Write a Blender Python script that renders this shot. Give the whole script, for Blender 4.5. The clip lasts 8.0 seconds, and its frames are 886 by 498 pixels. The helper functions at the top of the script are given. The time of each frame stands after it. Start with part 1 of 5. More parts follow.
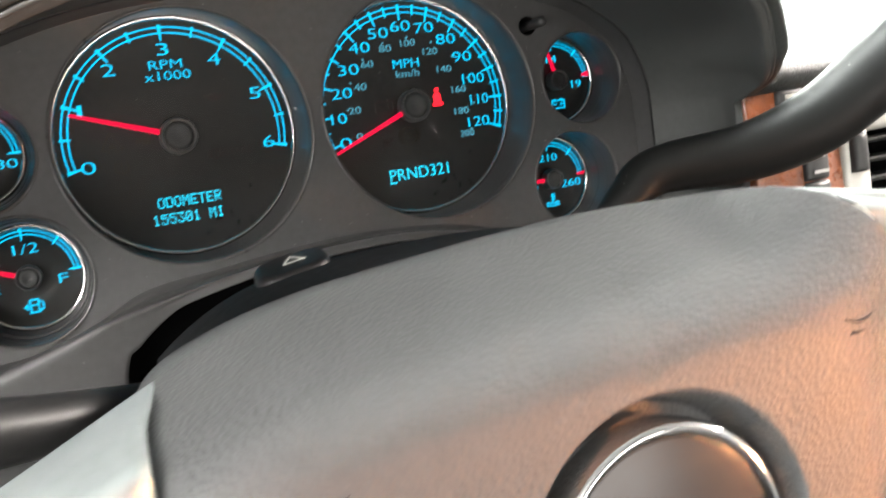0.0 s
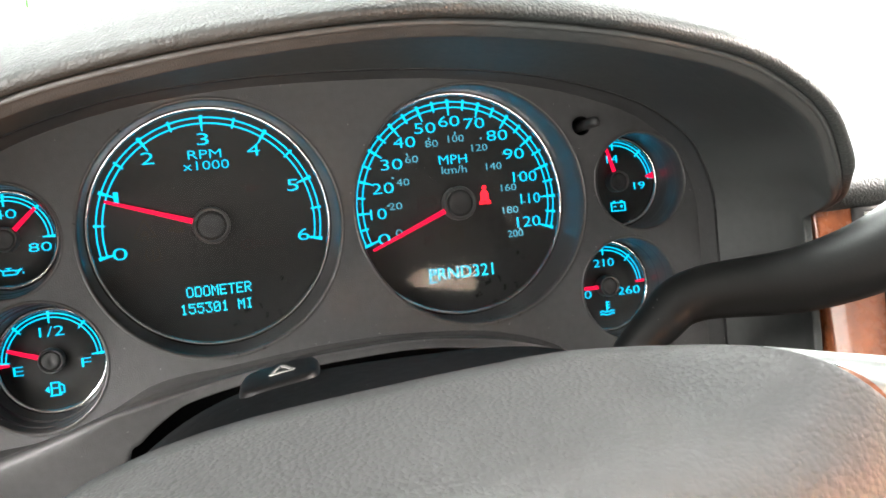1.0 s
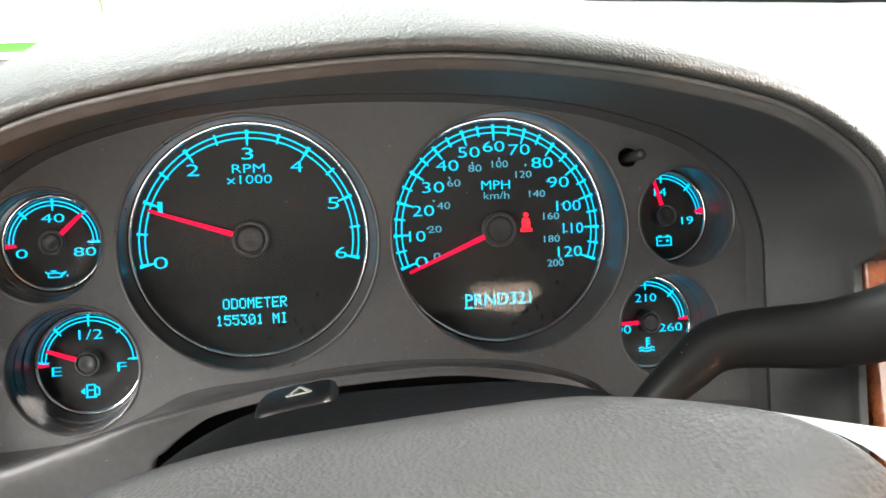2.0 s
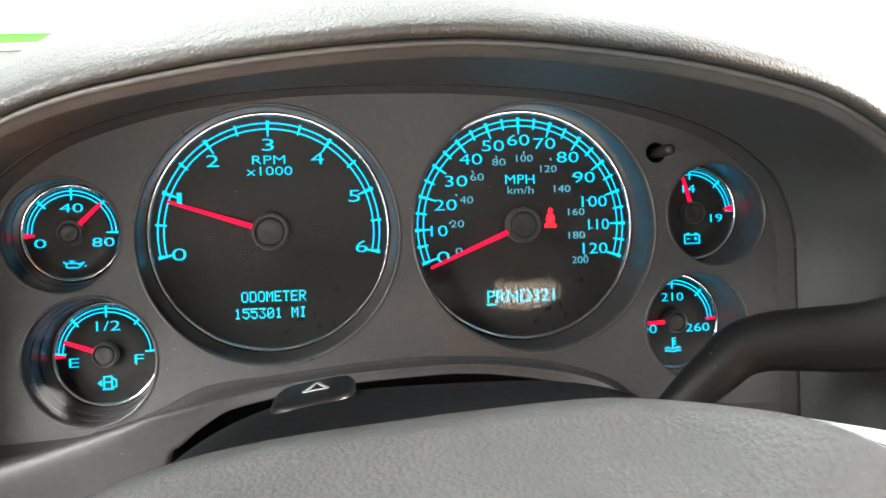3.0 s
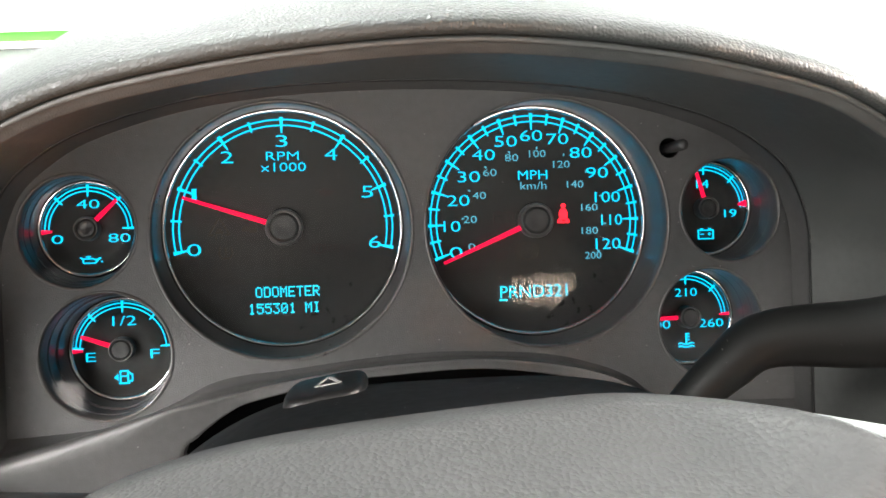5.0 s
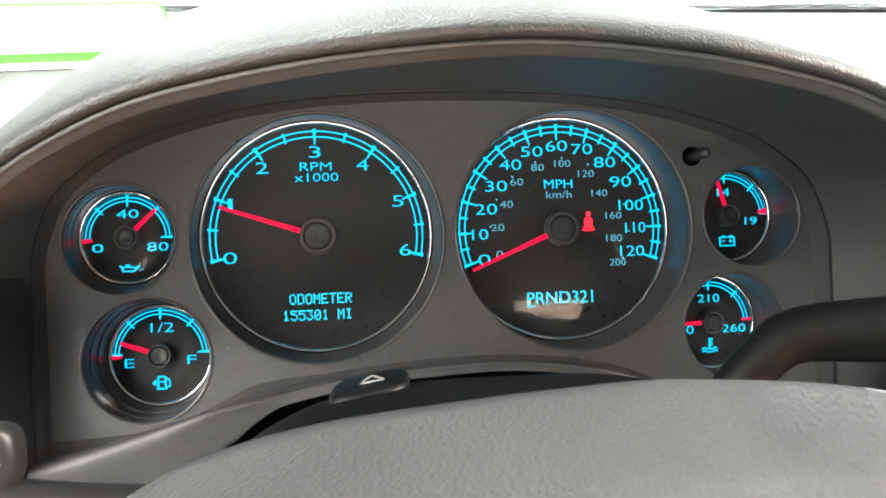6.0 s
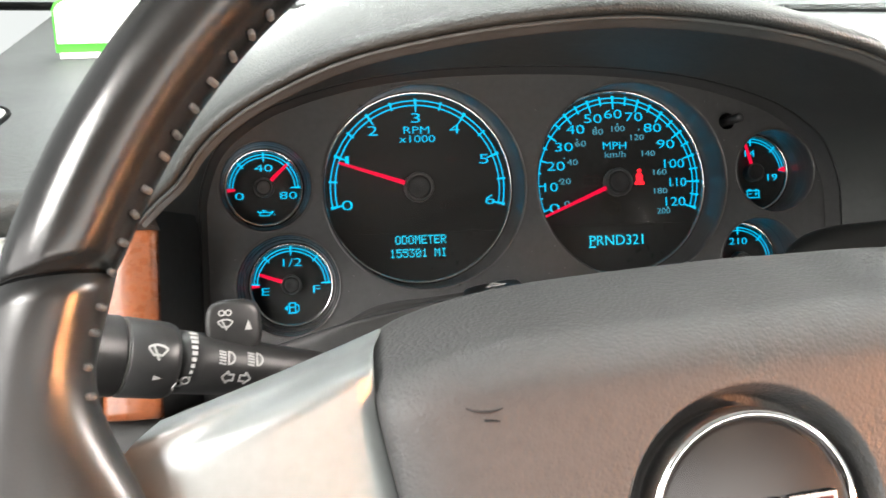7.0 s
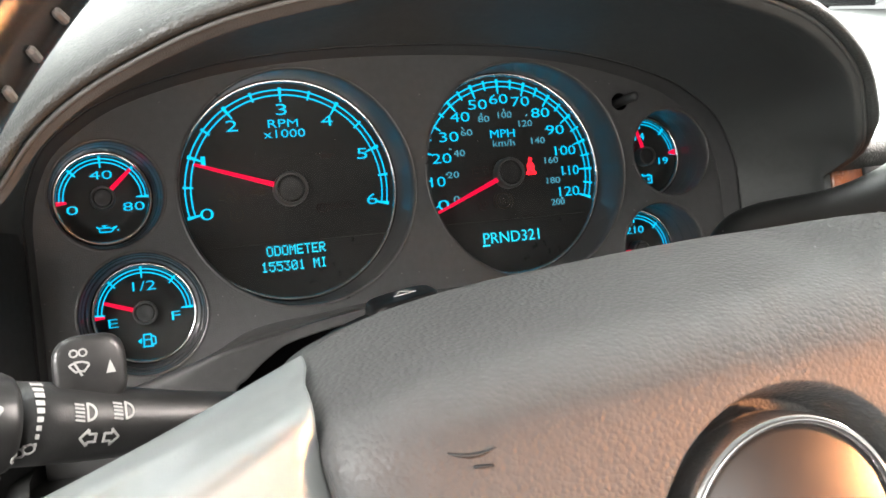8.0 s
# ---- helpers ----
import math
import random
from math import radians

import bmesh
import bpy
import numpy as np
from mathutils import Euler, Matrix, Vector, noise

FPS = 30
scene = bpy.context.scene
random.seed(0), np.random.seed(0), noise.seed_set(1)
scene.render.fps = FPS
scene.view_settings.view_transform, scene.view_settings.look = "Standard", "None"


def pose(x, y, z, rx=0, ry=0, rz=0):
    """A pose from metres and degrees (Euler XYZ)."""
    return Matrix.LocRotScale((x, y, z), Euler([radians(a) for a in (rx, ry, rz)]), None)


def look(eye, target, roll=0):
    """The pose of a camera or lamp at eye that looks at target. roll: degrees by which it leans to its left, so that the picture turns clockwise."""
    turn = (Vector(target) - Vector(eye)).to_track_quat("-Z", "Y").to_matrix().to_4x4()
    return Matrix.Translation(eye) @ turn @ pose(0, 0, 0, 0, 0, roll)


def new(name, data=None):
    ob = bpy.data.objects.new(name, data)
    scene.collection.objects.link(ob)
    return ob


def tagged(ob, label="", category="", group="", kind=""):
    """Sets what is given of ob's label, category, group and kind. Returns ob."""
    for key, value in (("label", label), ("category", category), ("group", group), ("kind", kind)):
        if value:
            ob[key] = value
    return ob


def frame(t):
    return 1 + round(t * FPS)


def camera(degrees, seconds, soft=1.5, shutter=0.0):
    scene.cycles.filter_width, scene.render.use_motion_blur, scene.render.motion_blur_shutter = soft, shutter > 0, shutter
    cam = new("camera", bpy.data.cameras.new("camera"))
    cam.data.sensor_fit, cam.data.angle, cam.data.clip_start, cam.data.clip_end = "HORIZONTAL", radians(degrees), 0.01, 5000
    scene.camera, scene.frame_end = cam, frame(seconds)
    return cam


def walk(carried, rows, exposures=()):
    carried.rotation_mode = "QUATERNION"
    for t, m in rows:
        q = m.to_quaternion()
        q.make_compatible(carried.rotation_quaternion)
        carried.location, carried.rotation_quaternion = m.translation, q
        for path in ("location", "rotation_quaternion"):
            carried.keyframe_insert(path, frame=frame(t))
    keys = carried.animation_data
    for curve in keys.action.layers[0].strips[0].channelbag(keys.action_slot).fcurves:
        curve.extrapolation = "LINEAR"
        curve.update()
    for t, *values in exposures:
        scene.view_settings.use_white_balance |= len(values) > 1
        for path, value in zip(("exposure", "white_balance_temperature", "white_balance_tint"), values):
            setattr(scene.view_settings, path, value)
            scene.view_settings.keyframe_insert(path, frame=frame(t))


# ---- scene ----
# The car's own frame: x to the right, y ahead through the instrument faces, z up along them; the faces lean back 20 degrees.
CAR = pose(0, 0, 1.2, -20, 0, 0)
cam = camera(53.5, 8.0, soft=1.6, shutter=0.3)
PATH = [
    (0.0, -0.118, -0.4499, -0.025, 83.46, 8.49, -23.41),
    (0.2, -0.0978, -0.4492, -0.0153, 84.43, 8.24, -22.8),
    (0.3, -0.0926, -0.4463, -0.0138, 85.37, 8.29, -22.16),
    (0.5, -0.0827, -0.4399, -0.0104, 86.58, 7.65, -20.45),
    (0.7, -0.0727, -0.4426, -0.0137, 87.74, 6.57, -17.56),
    (1.0, -0.0631, -0.4427, -0.0147, 88.97, 5.65, -14.71),
    (1.2, -0.0522, -0.4404, -0.0127, 89.57, 5.22, -12.96),
    (1.5, -0.0425, -0.4405, -0.0082, 89.64, 3.17, -11.3),
    (1.7, -0.0463, -0.4441, -0.009, 90.03, 2.77, -10.74),
    (3.0, -0.0447, -0.4345, -0.0098, 89.86, 1.76, -8.71),
    (3.5, -0.0436, -0.4355, -0.0094, 89.79, 1.67, -8.11),
    (4.0, -0.0438, -0.4344, -0.0122, 89.73, 1.66, -7.83),
    (4.5, -0.0422, -0.4352, -0.0094, 89.57, 1.7, -7.5),
    (5.8, -0.0511, -0.4404, -0.014, 90.29, 2.0, -7.75),
    (6.0, -0.0585, -0.445, -0.0185, 91.27, 2.12, -7.52),
    (6.2, -0.0657, -0.4685, -0.0331, 91.21, 2.06, -7.45),
    (6.4, -0.091, -0.5046, -0.0596, 90.88, 1.95, -7.38),
    (6.5, -0.1065, -0.5103, -0.0663, 90.98, 2.01, -7.53),
    (6.6, -0.1178, -0.5149, -0.0674, 90.96, 2.07, -7.37),
    (6.8, -0.1311, -0.5321, -0.0641, 91.51, 2.26, -7.92),
    (6.9, -0.1322, -0.5308, -0.0577, 91.7, 2.27, -8.17),
    (7.0, -0.1299, -0.5262, -0.0506, 91.4, 2.29, -8.69),
    (7.3, -0.1276, -0.5001, -0.056, 91.35, 2.59, -10.19),
    (7.5, -0.1292, -0.4774, -0.0606, 91.78, 3.39, -12.94),
    (7.7, -0.1329, -0.4664, -0.057, 91.86, 4.98, -16.18),
    (8.0, -0.1465, -0.4578, -0.0519, 91.51, 6.37, -19.67),
]
EXPOSURES = [(0.0, 1.2), (0.5, 1.4), (1.0, 1.45), (1.5, 1.5), (3.0, 1.52), (4.5, 1.5), (6.0, 1.45), (6.5, 1.33), (7.0, 0.92), (7.5, 0.95), (8.0, 1.1)]
walk(cam, [(t, CAR @ pose(*p)) for t, *p in PATH], EXPOSURES)

# ---- light ----
world = bpy.data.worlds.new("workshop_daylight")
scene.world = world
world.use_nodes = True
wn, wl = world.node_tree.nodes, world.node_tree.links
sky = wn.new("ShaderNodeTexSky")
sky.sky_type, sky.sun_disc, sky.sun_elevation, sky.sun_rotation = "NISHITA", False, radians(50), radians(-30)
wn["Background"].inputs["Strength"].default_value = 0.12
wl.new(sky.outputs["Color"], wn["Background"].inputs["Color"])


def area_lamp(name, eye, target, sx, sy, watts, colour, spread=180):
    lamp = bpy.data.lights.new(name, "AREA")
    lamp.shape, lamp.size, lamp.size_y, lamp.energy, lamp.color, lamp.spread = "RECTANGLE", sx, sy, watts, colour, radians(spread)
    ob = new(name, lamp)
    ob.matrix_world = CAR @ look(eye, target)
    return ob


# daylight in the windscreen and the side and rear windows, a warm workshop lamp behind the cab, an added warm fill
area_lamp("windscreen_daylight", (0.40, 0.27, 0.415), (0.40, 0.19, -0.55), 1.4, 1.00, 80, (0.98, 1.0, 0.97))
area_lamp("doorway_daylight", (-0.74, -0.62, -0.18), (0, -0.2, -0.08), 0.8, 0.70, 5.5, (1.0, 0.97, 0.94))
area_lamp("door_window_daylight", (-0.62, -0.95, 0.27), (-0.08, -0.10, -0.08), 0.6, 0.22, 22.0, (1.0, 0.97, 0.93))
area_lamp("passenger_window_daylight", (1.08, -0.60, 0.36), (0, -0.1, -0.08), 0.7, 0.16, 54, (1.0, 0.90, 0.83))
area_lamp("rear_window_daylight", (0.05, -1.80, -0.465), (0, -0.2, -0.05), 1.5, 0.38, 8, (1.0, 0.92, 0.85))
# added narrow warm fill from the passenger side, aimed at the airbag cover
area_lamp("warm_cover_fill", (1.14, -1.15, -0.36), (0.08, -0.40, -0.15), 0.16, 0.12, 0.46, (1.0, 0.40, 0.16), 20)
area_lamp("far_workshop_lamp", (0.465, -1.66, -0.130), (0.0, -0.03, -0.10), 0.15, 0.06, 0.17, (1.0, 0.74, 0.54))


# ---- materials ----
def material(name, colour, rough=0.5, metal=0.0, grain=(), spots=0.0, coat=0.0, spec=0.5, dust=0.0):
    """A principled material; grain: rows of (kind, scale per metre, depth in metres); spots: how far the colour varies; dust: specks."""
    m = bpy.data.materials.new(name)
    m.use_nodes = True
    n, l = m.node_tree.nodes, m.node_tree.links
    b = n["Principled BSDF"]
    b.inputs["Base Color"].default_value = (*colour, 1)
    b.inputs["Roughness"].default_value, b.inputs["Metallic"].default_value = rough, metal
    b.inputs["Specular IOR Level"].default_value = spec
    if coat:
        b.inputs["Coat Weight"].default_value, b.inputs["Coat Roughness"].default_value = coat, 0.05
    co = n.new("ShaderNodeTexCoord")
    last = None
    for kind, scale, depth in grain:
        if kind == "pebble":
            warp = n.new("ShaderNodeTexNoise")
            warp.inputs["Scale"].default_value, warp.inputs["Detail"].default_value = scale * 0.55, 2
            l.new(co.outputs["Object"], warp.inputs["Vector"])
            mixv = n.new("ShaderNodeMix")
            mixv.data_type = "VECTOR"
            mixv.inputs["Factor"].default_value = 0.9 / scale
            l.new(co.outputs["Object"], mixv.inputs[4])
            l.new(warp.outputs["Color"], mixv.inputs[5])
            tex = n.new("ShaderNodeTexVoronoi")
            tex.feature = "SMOOTH_F1"
            tex.inputs["Scale"].default_value, tex.inputs["Smoothness"].default_value = scale, 0.35
            l.new(mixv.outputs[1], tex.inputs["Vector"])
            inv = n.new("ShaderNodeMath")
            inv.operation = "MULTIPLY"
            inv.inputs[1].default_value = -1.0
            l.new(tex.outputs["Distance"], inv.inputs[0])
            out = inv.outputs[0]
        else:
            tex = n.new("ShaderNodeTexNoise")
            tex.inputs["Scale"].default_value, tex.inputs["Detail"].default_value = scale, 4
            l.new(co.outputs["Object"], tex.inputs["Vector"])
            out = tex.outputs["Fac"]
        bump = n.new("ShaderNodeBump")
        bump.inputs["Strength"].default_value, bump.inputs["Distance"].default_value = 1.0, depth
        l.new(out, bump.inputs["Height"])
        if last:
            l.new(last.outputs["Normal"], bump.inputs["Normal"])
        last = bump
    if last:
        l.new(last.outputs["Normal"], b.inputs["Normal"])
    if spots:
        big, small = n.new("ShaderNodeTexNoise"), n.new("ShaderNodeTexNoise")
        for tex, scale in ((big, 14), (small, 260)):
            tex.inputs["Scale"].default_value, tex.inputs["Detail"].default_value = scale, 5
            l.new(co.outputs["Object"], tex.inputs["Vector"])
        add = n.new("ShaderNodeMath")
        l.new(big.outputs["Fac"], add.inputs[0])
        l.new(small.outputs["Fac"], add.inputs[1])
        ramp = n.new("ShaderNodeMapRange")
        ramp.inputs["From Min"].default_value, ramp.inputs["From Max"].default_value = 0.7, 1.3
        ramp.inputs["To Min"].default_value, ramp.inputs["To Max"].default_value = 1 - spots, 1 + spots
        l.new(add.outputs[0], ramp.inputs["Value"])
        mul = n.new("ShaderNodeMix")
        mul.data_type, mul.blend_type = "RGBA", "MULTIPLY"
        mul.inputs["Factor"].default_value = 1
        mul.inputs[6].default_value = (*colour, 1)
        l.new(ramp.outputs["Result"], mul.inputs[7])
        l.new(mul.outputs[2], b.inputs["Base Color"])
        if dust:
            cells, near, some = n.new("ShaderNodeTexVoronoi"), n.new("ShaderNodeMath"), n.new("ShaderNodeMath")
            cells.inputs["Scale"].default_value = 260
            l.new(co.outputs["Object"], cells.inputs["Vector"])
            near.operation, near.inputs[1].default_value = "LESS_THAN", 0.055
            some.operation, some.inputs[1].default_value = "GREATER_THAN", 1 - dust
            l.new(cells.outputs["Distance"], near.inputs[0])
            l.new(cells.outputs["Color"], some.inputs[0])
            both, speck = n.new("ShaderNodeMath"), n.new("ShaderNodeMix")
            both.operation = "MULTIPLY"
            l.new(near.outputs[0], both.inputs[0])
            l.new(some.outputs[0], both.inputs[1])
            speck.data_type = "RGBA"
            l.new(both.outputs[0], speck.inputs["Factor"])
            l.new(mul.outputs[2], speck.inputs[6])
            speck.inputs[7].default_value = (0.30, 0.29, 0.28, 1)
            l.new(speck.outputs[2], b.inputs["Base Color"])
        rr = n.new("ShaderNodeMapRange")
        rr.inputs["From Min"].default_value, rr.inputs["From Max"].default_value = 0.7, 1.3
        rr.inputs["To Min"].default_value, rr.inputs["To Max"].default_value = max(rough - 0.3 * spots, 0.02), min(rough + 0.3 * spots, 1)
        l.new(add.outputs[0], rr.inputs["Value"])
        l.new(rr.outputs["Result"], b.inputs["Roughness"])
    return m


def glowing(name, colour, strength):
    m = material(name, tuple(c * 0.3 for c in colour), 0.5, spec=0.08)
    b = m.node_tree.nodes["Principled BSDF"]
    b.inputs["Emission Color"].default_value, b.inputs["Emission Strength"].default_value = (*colour, 1), strength
    return m


PAD = material("grained_grey_dash_vinyl", (0.028, 0.0308, 0.0292), 0.52, grain=[("pebble", 900, 0.00028), ("noise", 250, 0.00015)], spots=0.18)
COVER = material("grained_dark_airbag_vinyl", (0.041, 0.0410, 0.0410), 0.54, grain=[("pebble", 720, 0.00026), ("noise", 300, 0.00006)], spots=0.15)
BEZEL = material("matt_black_bezel_plastic", (0.044, 0.0435, 0.043), 0.46, grain=[("pebble", 1900, 0.00007)], spots=0.2, dust=0.25)
HOOD = material("hood_liner_plastic", (0.043, 0.045, 0.043), 0.50, grain=[("pebble", 2000, 0.00008)], spots=0.22)
SHROUD = material("smooth_black_column_plastic", (0.008, 0.0085, 0.0088), 0.58, grain=[("noise", 1400, 0.00002)], spots=0.15, spec=0.13, dust=0.4)
STALK = material("satin_black_stalk_plastic", (0.021, 0.021, 0.021), 0.42, grain=[("noise", 1500, 0.00005)], spots=0.2)
GLOSSTRIM = material("gloss_dark_brown_trim", (0.022, 0.013, 0.011), 0.2, spots=0.1)
SIDE = material("matt_black_side_trim", (0.013, 0.0135, 0.013), 0.6, spots=0.2)
BUTTON = material("black_button_plastic", (0.008, 0.008, 0.008), 0.38, spots=0.15)
LEATHER = material("black_wheel_leather", (0.009, 0.0088, 0.0085), 0.22, grain=[("pebble", 1100, 0.000012)], spots=0.10)
DULL = material("worn_leather_lower_grip", (0.009, 0.0088, 0.0086), 0.30, grain=[("pebble", 1000, 0.00002)], spots=0.12)
SATIN = material("satin_silver_spoke_paint", (0.22, 0.235, 0.235), 0.40, 0.6, grain=[("noise", 1800, 0.00002)], spots=0.06)
CHROME = material("bright_chrome", (0.78, 0.78, 0.78), 0.10, 1.0, spots=0.05)
DARKCHROME = material("smoked_gauge_tube", (0.044, 0.043, 0.042), 0.30, 0.0, spots=0.1)
FACE = material("matt_black_dial_face", (0.028, 0.027, 0.0255), 0.45, spots=0.25, spec=0.2, dust=0.15)
LCD = material("smoked_display_window", (0.024, 0.0235, 0.023), 0.30, spots=0.2, spec=0.25)
# near-black for rubber parts, also painted-in shade in gaps and hollows
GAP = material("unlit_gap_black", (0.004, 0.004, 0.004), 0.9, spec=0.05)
JOINT = material("dull_black_joint", (0.012, 0.012, 0.012), 0.7, spots=0.1)
DULLCHROME = material("dull_chrome_edge", (0.36, 0.34, 0.33), 0.28, 1.0, spots=0.1)
LEVERSKIN = material("black_lever_plastic", (0.0055, 0.006, 0.0058), 0.46, grain=[("noise", 900, 0.00006)], spots=0.2, spec=0.22, dust=0.3)
STITCH = material("grey_stitch_thread", (0.062, 0.061, 0.059), 0.8, grain=[("noise", 3000, 0.0001)])
WHITE = material("white_stalk_print", (0.36, 0.36, 0.35), 0.6)
VENT = material("silver_vent_plastic", (0.50, 0.49, 0.45), 0.4, 0.35, spots=0.06)
EMBLEM = material("gloss_black_emblem_disc", (0.010, 0.0105, 0.011), 0.24, spots=0.1, spec=0.4)
RED = material("red_enamel", (0.07, 0.004, 0.005), 0.35, spec=0.3, spots=0.1)
PAPER = material("white_card", (0.80, 0.82, 0.78), 0.6, spots=0.03)
GREEN = material("bright_green_card", (0.06, 0.52, 0.03), 0.5, spots=0.05)
HEADLINER = material("grey_headliner_cloth", (0.17, 0.17, 0.165), 0.9, grain=[("noise", 900, 0.0003)], spots=0.1)
SEATCLOTH = material("dark_seat_leather", (0.07, 0.068, 0.065), 0.6, grain=[("pebble", 500, 0.0004)], spots=0.15)
BLUE = glowing("cyan_dial_light", (0.0, 0.54, 0.88), 0.66)
BLUEDIM = glowing("cyan_dial_light_small_print", (0.10, 0.42, 0.56), 0.48)
BLUELCD = glowing("cyan_display_light", (0.01, 0.50, 0.70), 0.95)
NEEDLE = glowing("red_needle_light", (0.95, 0.004, 0.05), 0.55)
REDLAMP = glowing("red_warning_light", (1.0, 0.012, 0.022), 1.5)
DEADRED = material("unlit_red_lens", (0.036, 0.024, 0.023), 0.45, spec=0.2)
DEADAMBER = material("unlit_amber_lens", (0.036, 0.030, 0.022), 0.45, spec=0.2)
# paler grey: painted highlight on the needle hubs, and the stalk's pale ring
HUBEDGE = material("pale_ring_and_hub_highlight", (0.085, 0.083, 0.08), 0.34, spots=0.1)


def wood_material():
    m = material("red_brown_burl_wood", (0.30, 0.09, 0.03), 0.28, coat=0.6, spots=0.1)
    n, l = m.node_tree.nodes, m.node_tree.links
    b = n["Principled BSDF"]
    co, wave, burl, ramp = n.new("ShaderNodeTexCoord"), n.new("ShaderNodeTexNoise"), n.new("ShaderNodeTexVoronoi"), n.new("ShaderNodeValToRGB")
    wave.inputs["Scale"].default_value, wave.inputs["Detail"].default_value, wave.inputs["Distortion"].default_value = 85, 8, 1.2
    burl.inputs["Scale"].default_value = 160
    l.new(co.outputs["Object"], wave.inputs["Vector"])
    l.new(wave.outputs["Color"], burl.inputs["Vector"])
    add = n.new("ShaderNodeMath")
    l.new(wave.outputs["Fac"], add.inputs[0])
    l.new(burl.outputs["Distance"], add.inputs[1])
    l.new(add.outputs[0], ramp.inputs["Fac"])
    ramp.color_ramp.elements[0].position, ramp.color_ramp.elements[0].color = 0.58, (0.030, 0.008, 0.003, 1)
    ramp.color_ramp.elements[1].position, ramp.color_ramp.elements[1].color = 1.05, (0.24, 0.072, 0.026, 1)
    l.new(ramp.outputs["Color"], b.inputs["Base Color"])
    return m


WOOD = wood_material()


def glass_material(name, tint, gloss, ior=1.45):
    """Thin clear pane: lets light pass straight, with a gloss on it."""
    m = bpy.data.materials.new(name)
    m.use_nodes = True
    n, l = m.node_tree.nodes, m.node_tree.links
    n.remove(n["Principled BSDF"])
    clear, shine, mix, fres = n.new("ShaderNodeBsdfTransparent"), n.new("ShaderNodeBsdfGlossy"), n.new("ShaderNodeMixShader"), n.new("ShaderNodeFresnel")
    clear.inputs["Color"].default_value = (*tint, 1)
    shine.inputs["Roughness"].default_value = gloss
    fres.inputs["IOR"].default_value = ior
    l.new(fres.outputs["Fac"], mix.inputs["Fac"])
    l.new(clear.outputs["BSDF"], mix.inputs[1])
    l.new(shine.outputs["BSDF"], mix.inputs[2])
    l.new(mix.outputs["Shader"], n["Material Output"].inputs["Surface"])
    return m


GLASS = glass_material("clear_window_glass", (0.96, 0.98, 0.97), 0.01)
LENS = glass_material("clear_gauge_lens", (0.98, 0.98, 0.98), 0.05, 1.38)


def backdrop_material(name, colour, strength):
    m = bpy.data.materials.new(name)
    m.use_nodes = True
    n, l = m.node_tree.nodes, m.node_tree.links
    n.remove(n["Principled BSDF"])
    glow, tex, co, ramp = n.new("ShaderNodeEmission"), n.new("ShaderNodeTexNoise"), n.new("ShaderNodeTexCoord"), n.new("ShaderNodeMapRange")
    tex.inputs["Scale"].default_value = 0.8
    l.new(co.outputs["Object"], tex.inputs["Vector"])
    l.new(tex.outputs["Fac"], ramp.inputs["Value"])
    ramp.inputs["To Min"].default_value, ramp.inputs["To Max"].default_value = strength * 0.8, strength * 1.2
    glow.inputs["Color"].default_value = (*colour, 1)
    l.new(ramp.outputs["Result"], glow.inputs["Strength"])
    l.new(glow.outputs["Emission"], n["Material Output"].inputs["Surface"])
    return m


BRIGHT = backdrop_material("blown_out_daylight", (0.96, 1.0, 0.98), 0.5)


# ---- building helpers; all points are in the car's frame ----
def thing(name, base, label, category, group="", kind=""):
    ob = new(name)
    ob.empty_display_size = 0.01
    ob.matrix_world = CAR @ Matrix.Translation(base)
    return tagged(ob, label, category, group, kind)




def base_of(ob):
    while ob.parent:
        ob = ob.parent
    return CAR.inverted() @ ob.matrix_basis.translation


def part(name, bm, mat, parent, label="", smooth=True, bevel=0.0):
    """Links a bmesh, in the car's frame, as one mesh under a thing or a part."""
    me = bpy.data.meshes.new(name)
    bm.normal_update()
    bm.transform(Matrix.Translation(-base_of(parent)))
    bm.to_mesh(me)
    bm.free()
    me.materials.append(mat)
    if smooth:
        me.polygons.foreach_set("use_smooth", [True] * len(me.polygons))
    ob = new(name, me)
    ob.parent = parent
    if bevel:
        mod = ob.modifiers.new("worn_edges", "BEVEL")
        mod.width, mod.segments, mod.limit_method, mod.angle_limit = bevel, 2, "ANGLE", radians(40)
    if label:
        ob["label"] = label
    return ob


def structure(name, bm, mat, label, category):
    """One mesh of the setting, top level, in the car's frame."""
    me = bpy.data.meshes.new(name)
    bm.normal_update()
    bm.to_mesh(me)
    bm.free()
    me.materials.append(mat)
    me.polygons.foreach_set("use_smooth", [True] * len(me.polygons))
    ob = new(name, me)
    ob.matrix_world = CAR
    return tagged(ob, label, category, "", "structure")


def loft(rows, closed=False, caps=False, flip=False):
    """A sheet through rows of points, all rows as long; closed: each row is a ring."""
    bm = bmesh.new()
    grid = [[bm.verts.new(p) for p in row] for row in rows]
    n = len(rows[0])
    for a, b in zip(grid, grid[1:]):
        for i in range(n if closed else n - 1):
            j = (i + 1) % n
            f = (a[i], a[j], b[j], b[i])
            bm.faces.new(f[::-1] if flip else f)
    if caps:
        for row in (grid[0][::-1], grid[-1]):
            bm.faces.new(row)
        bmesh.ops.recalc_face_normals(bm, faces=bm.faces)
    return bm


def thick(bm, depth):
    """Gives a sheet a back, depth metres behind its normals."""
    bm.normal_update()
    bmesh.ops.solidify(bm, geom=bm.faces[:], thickness=depth)
    bmesh.ops.recalc_face_normals(bm, faces=bm.faces)
    return bm


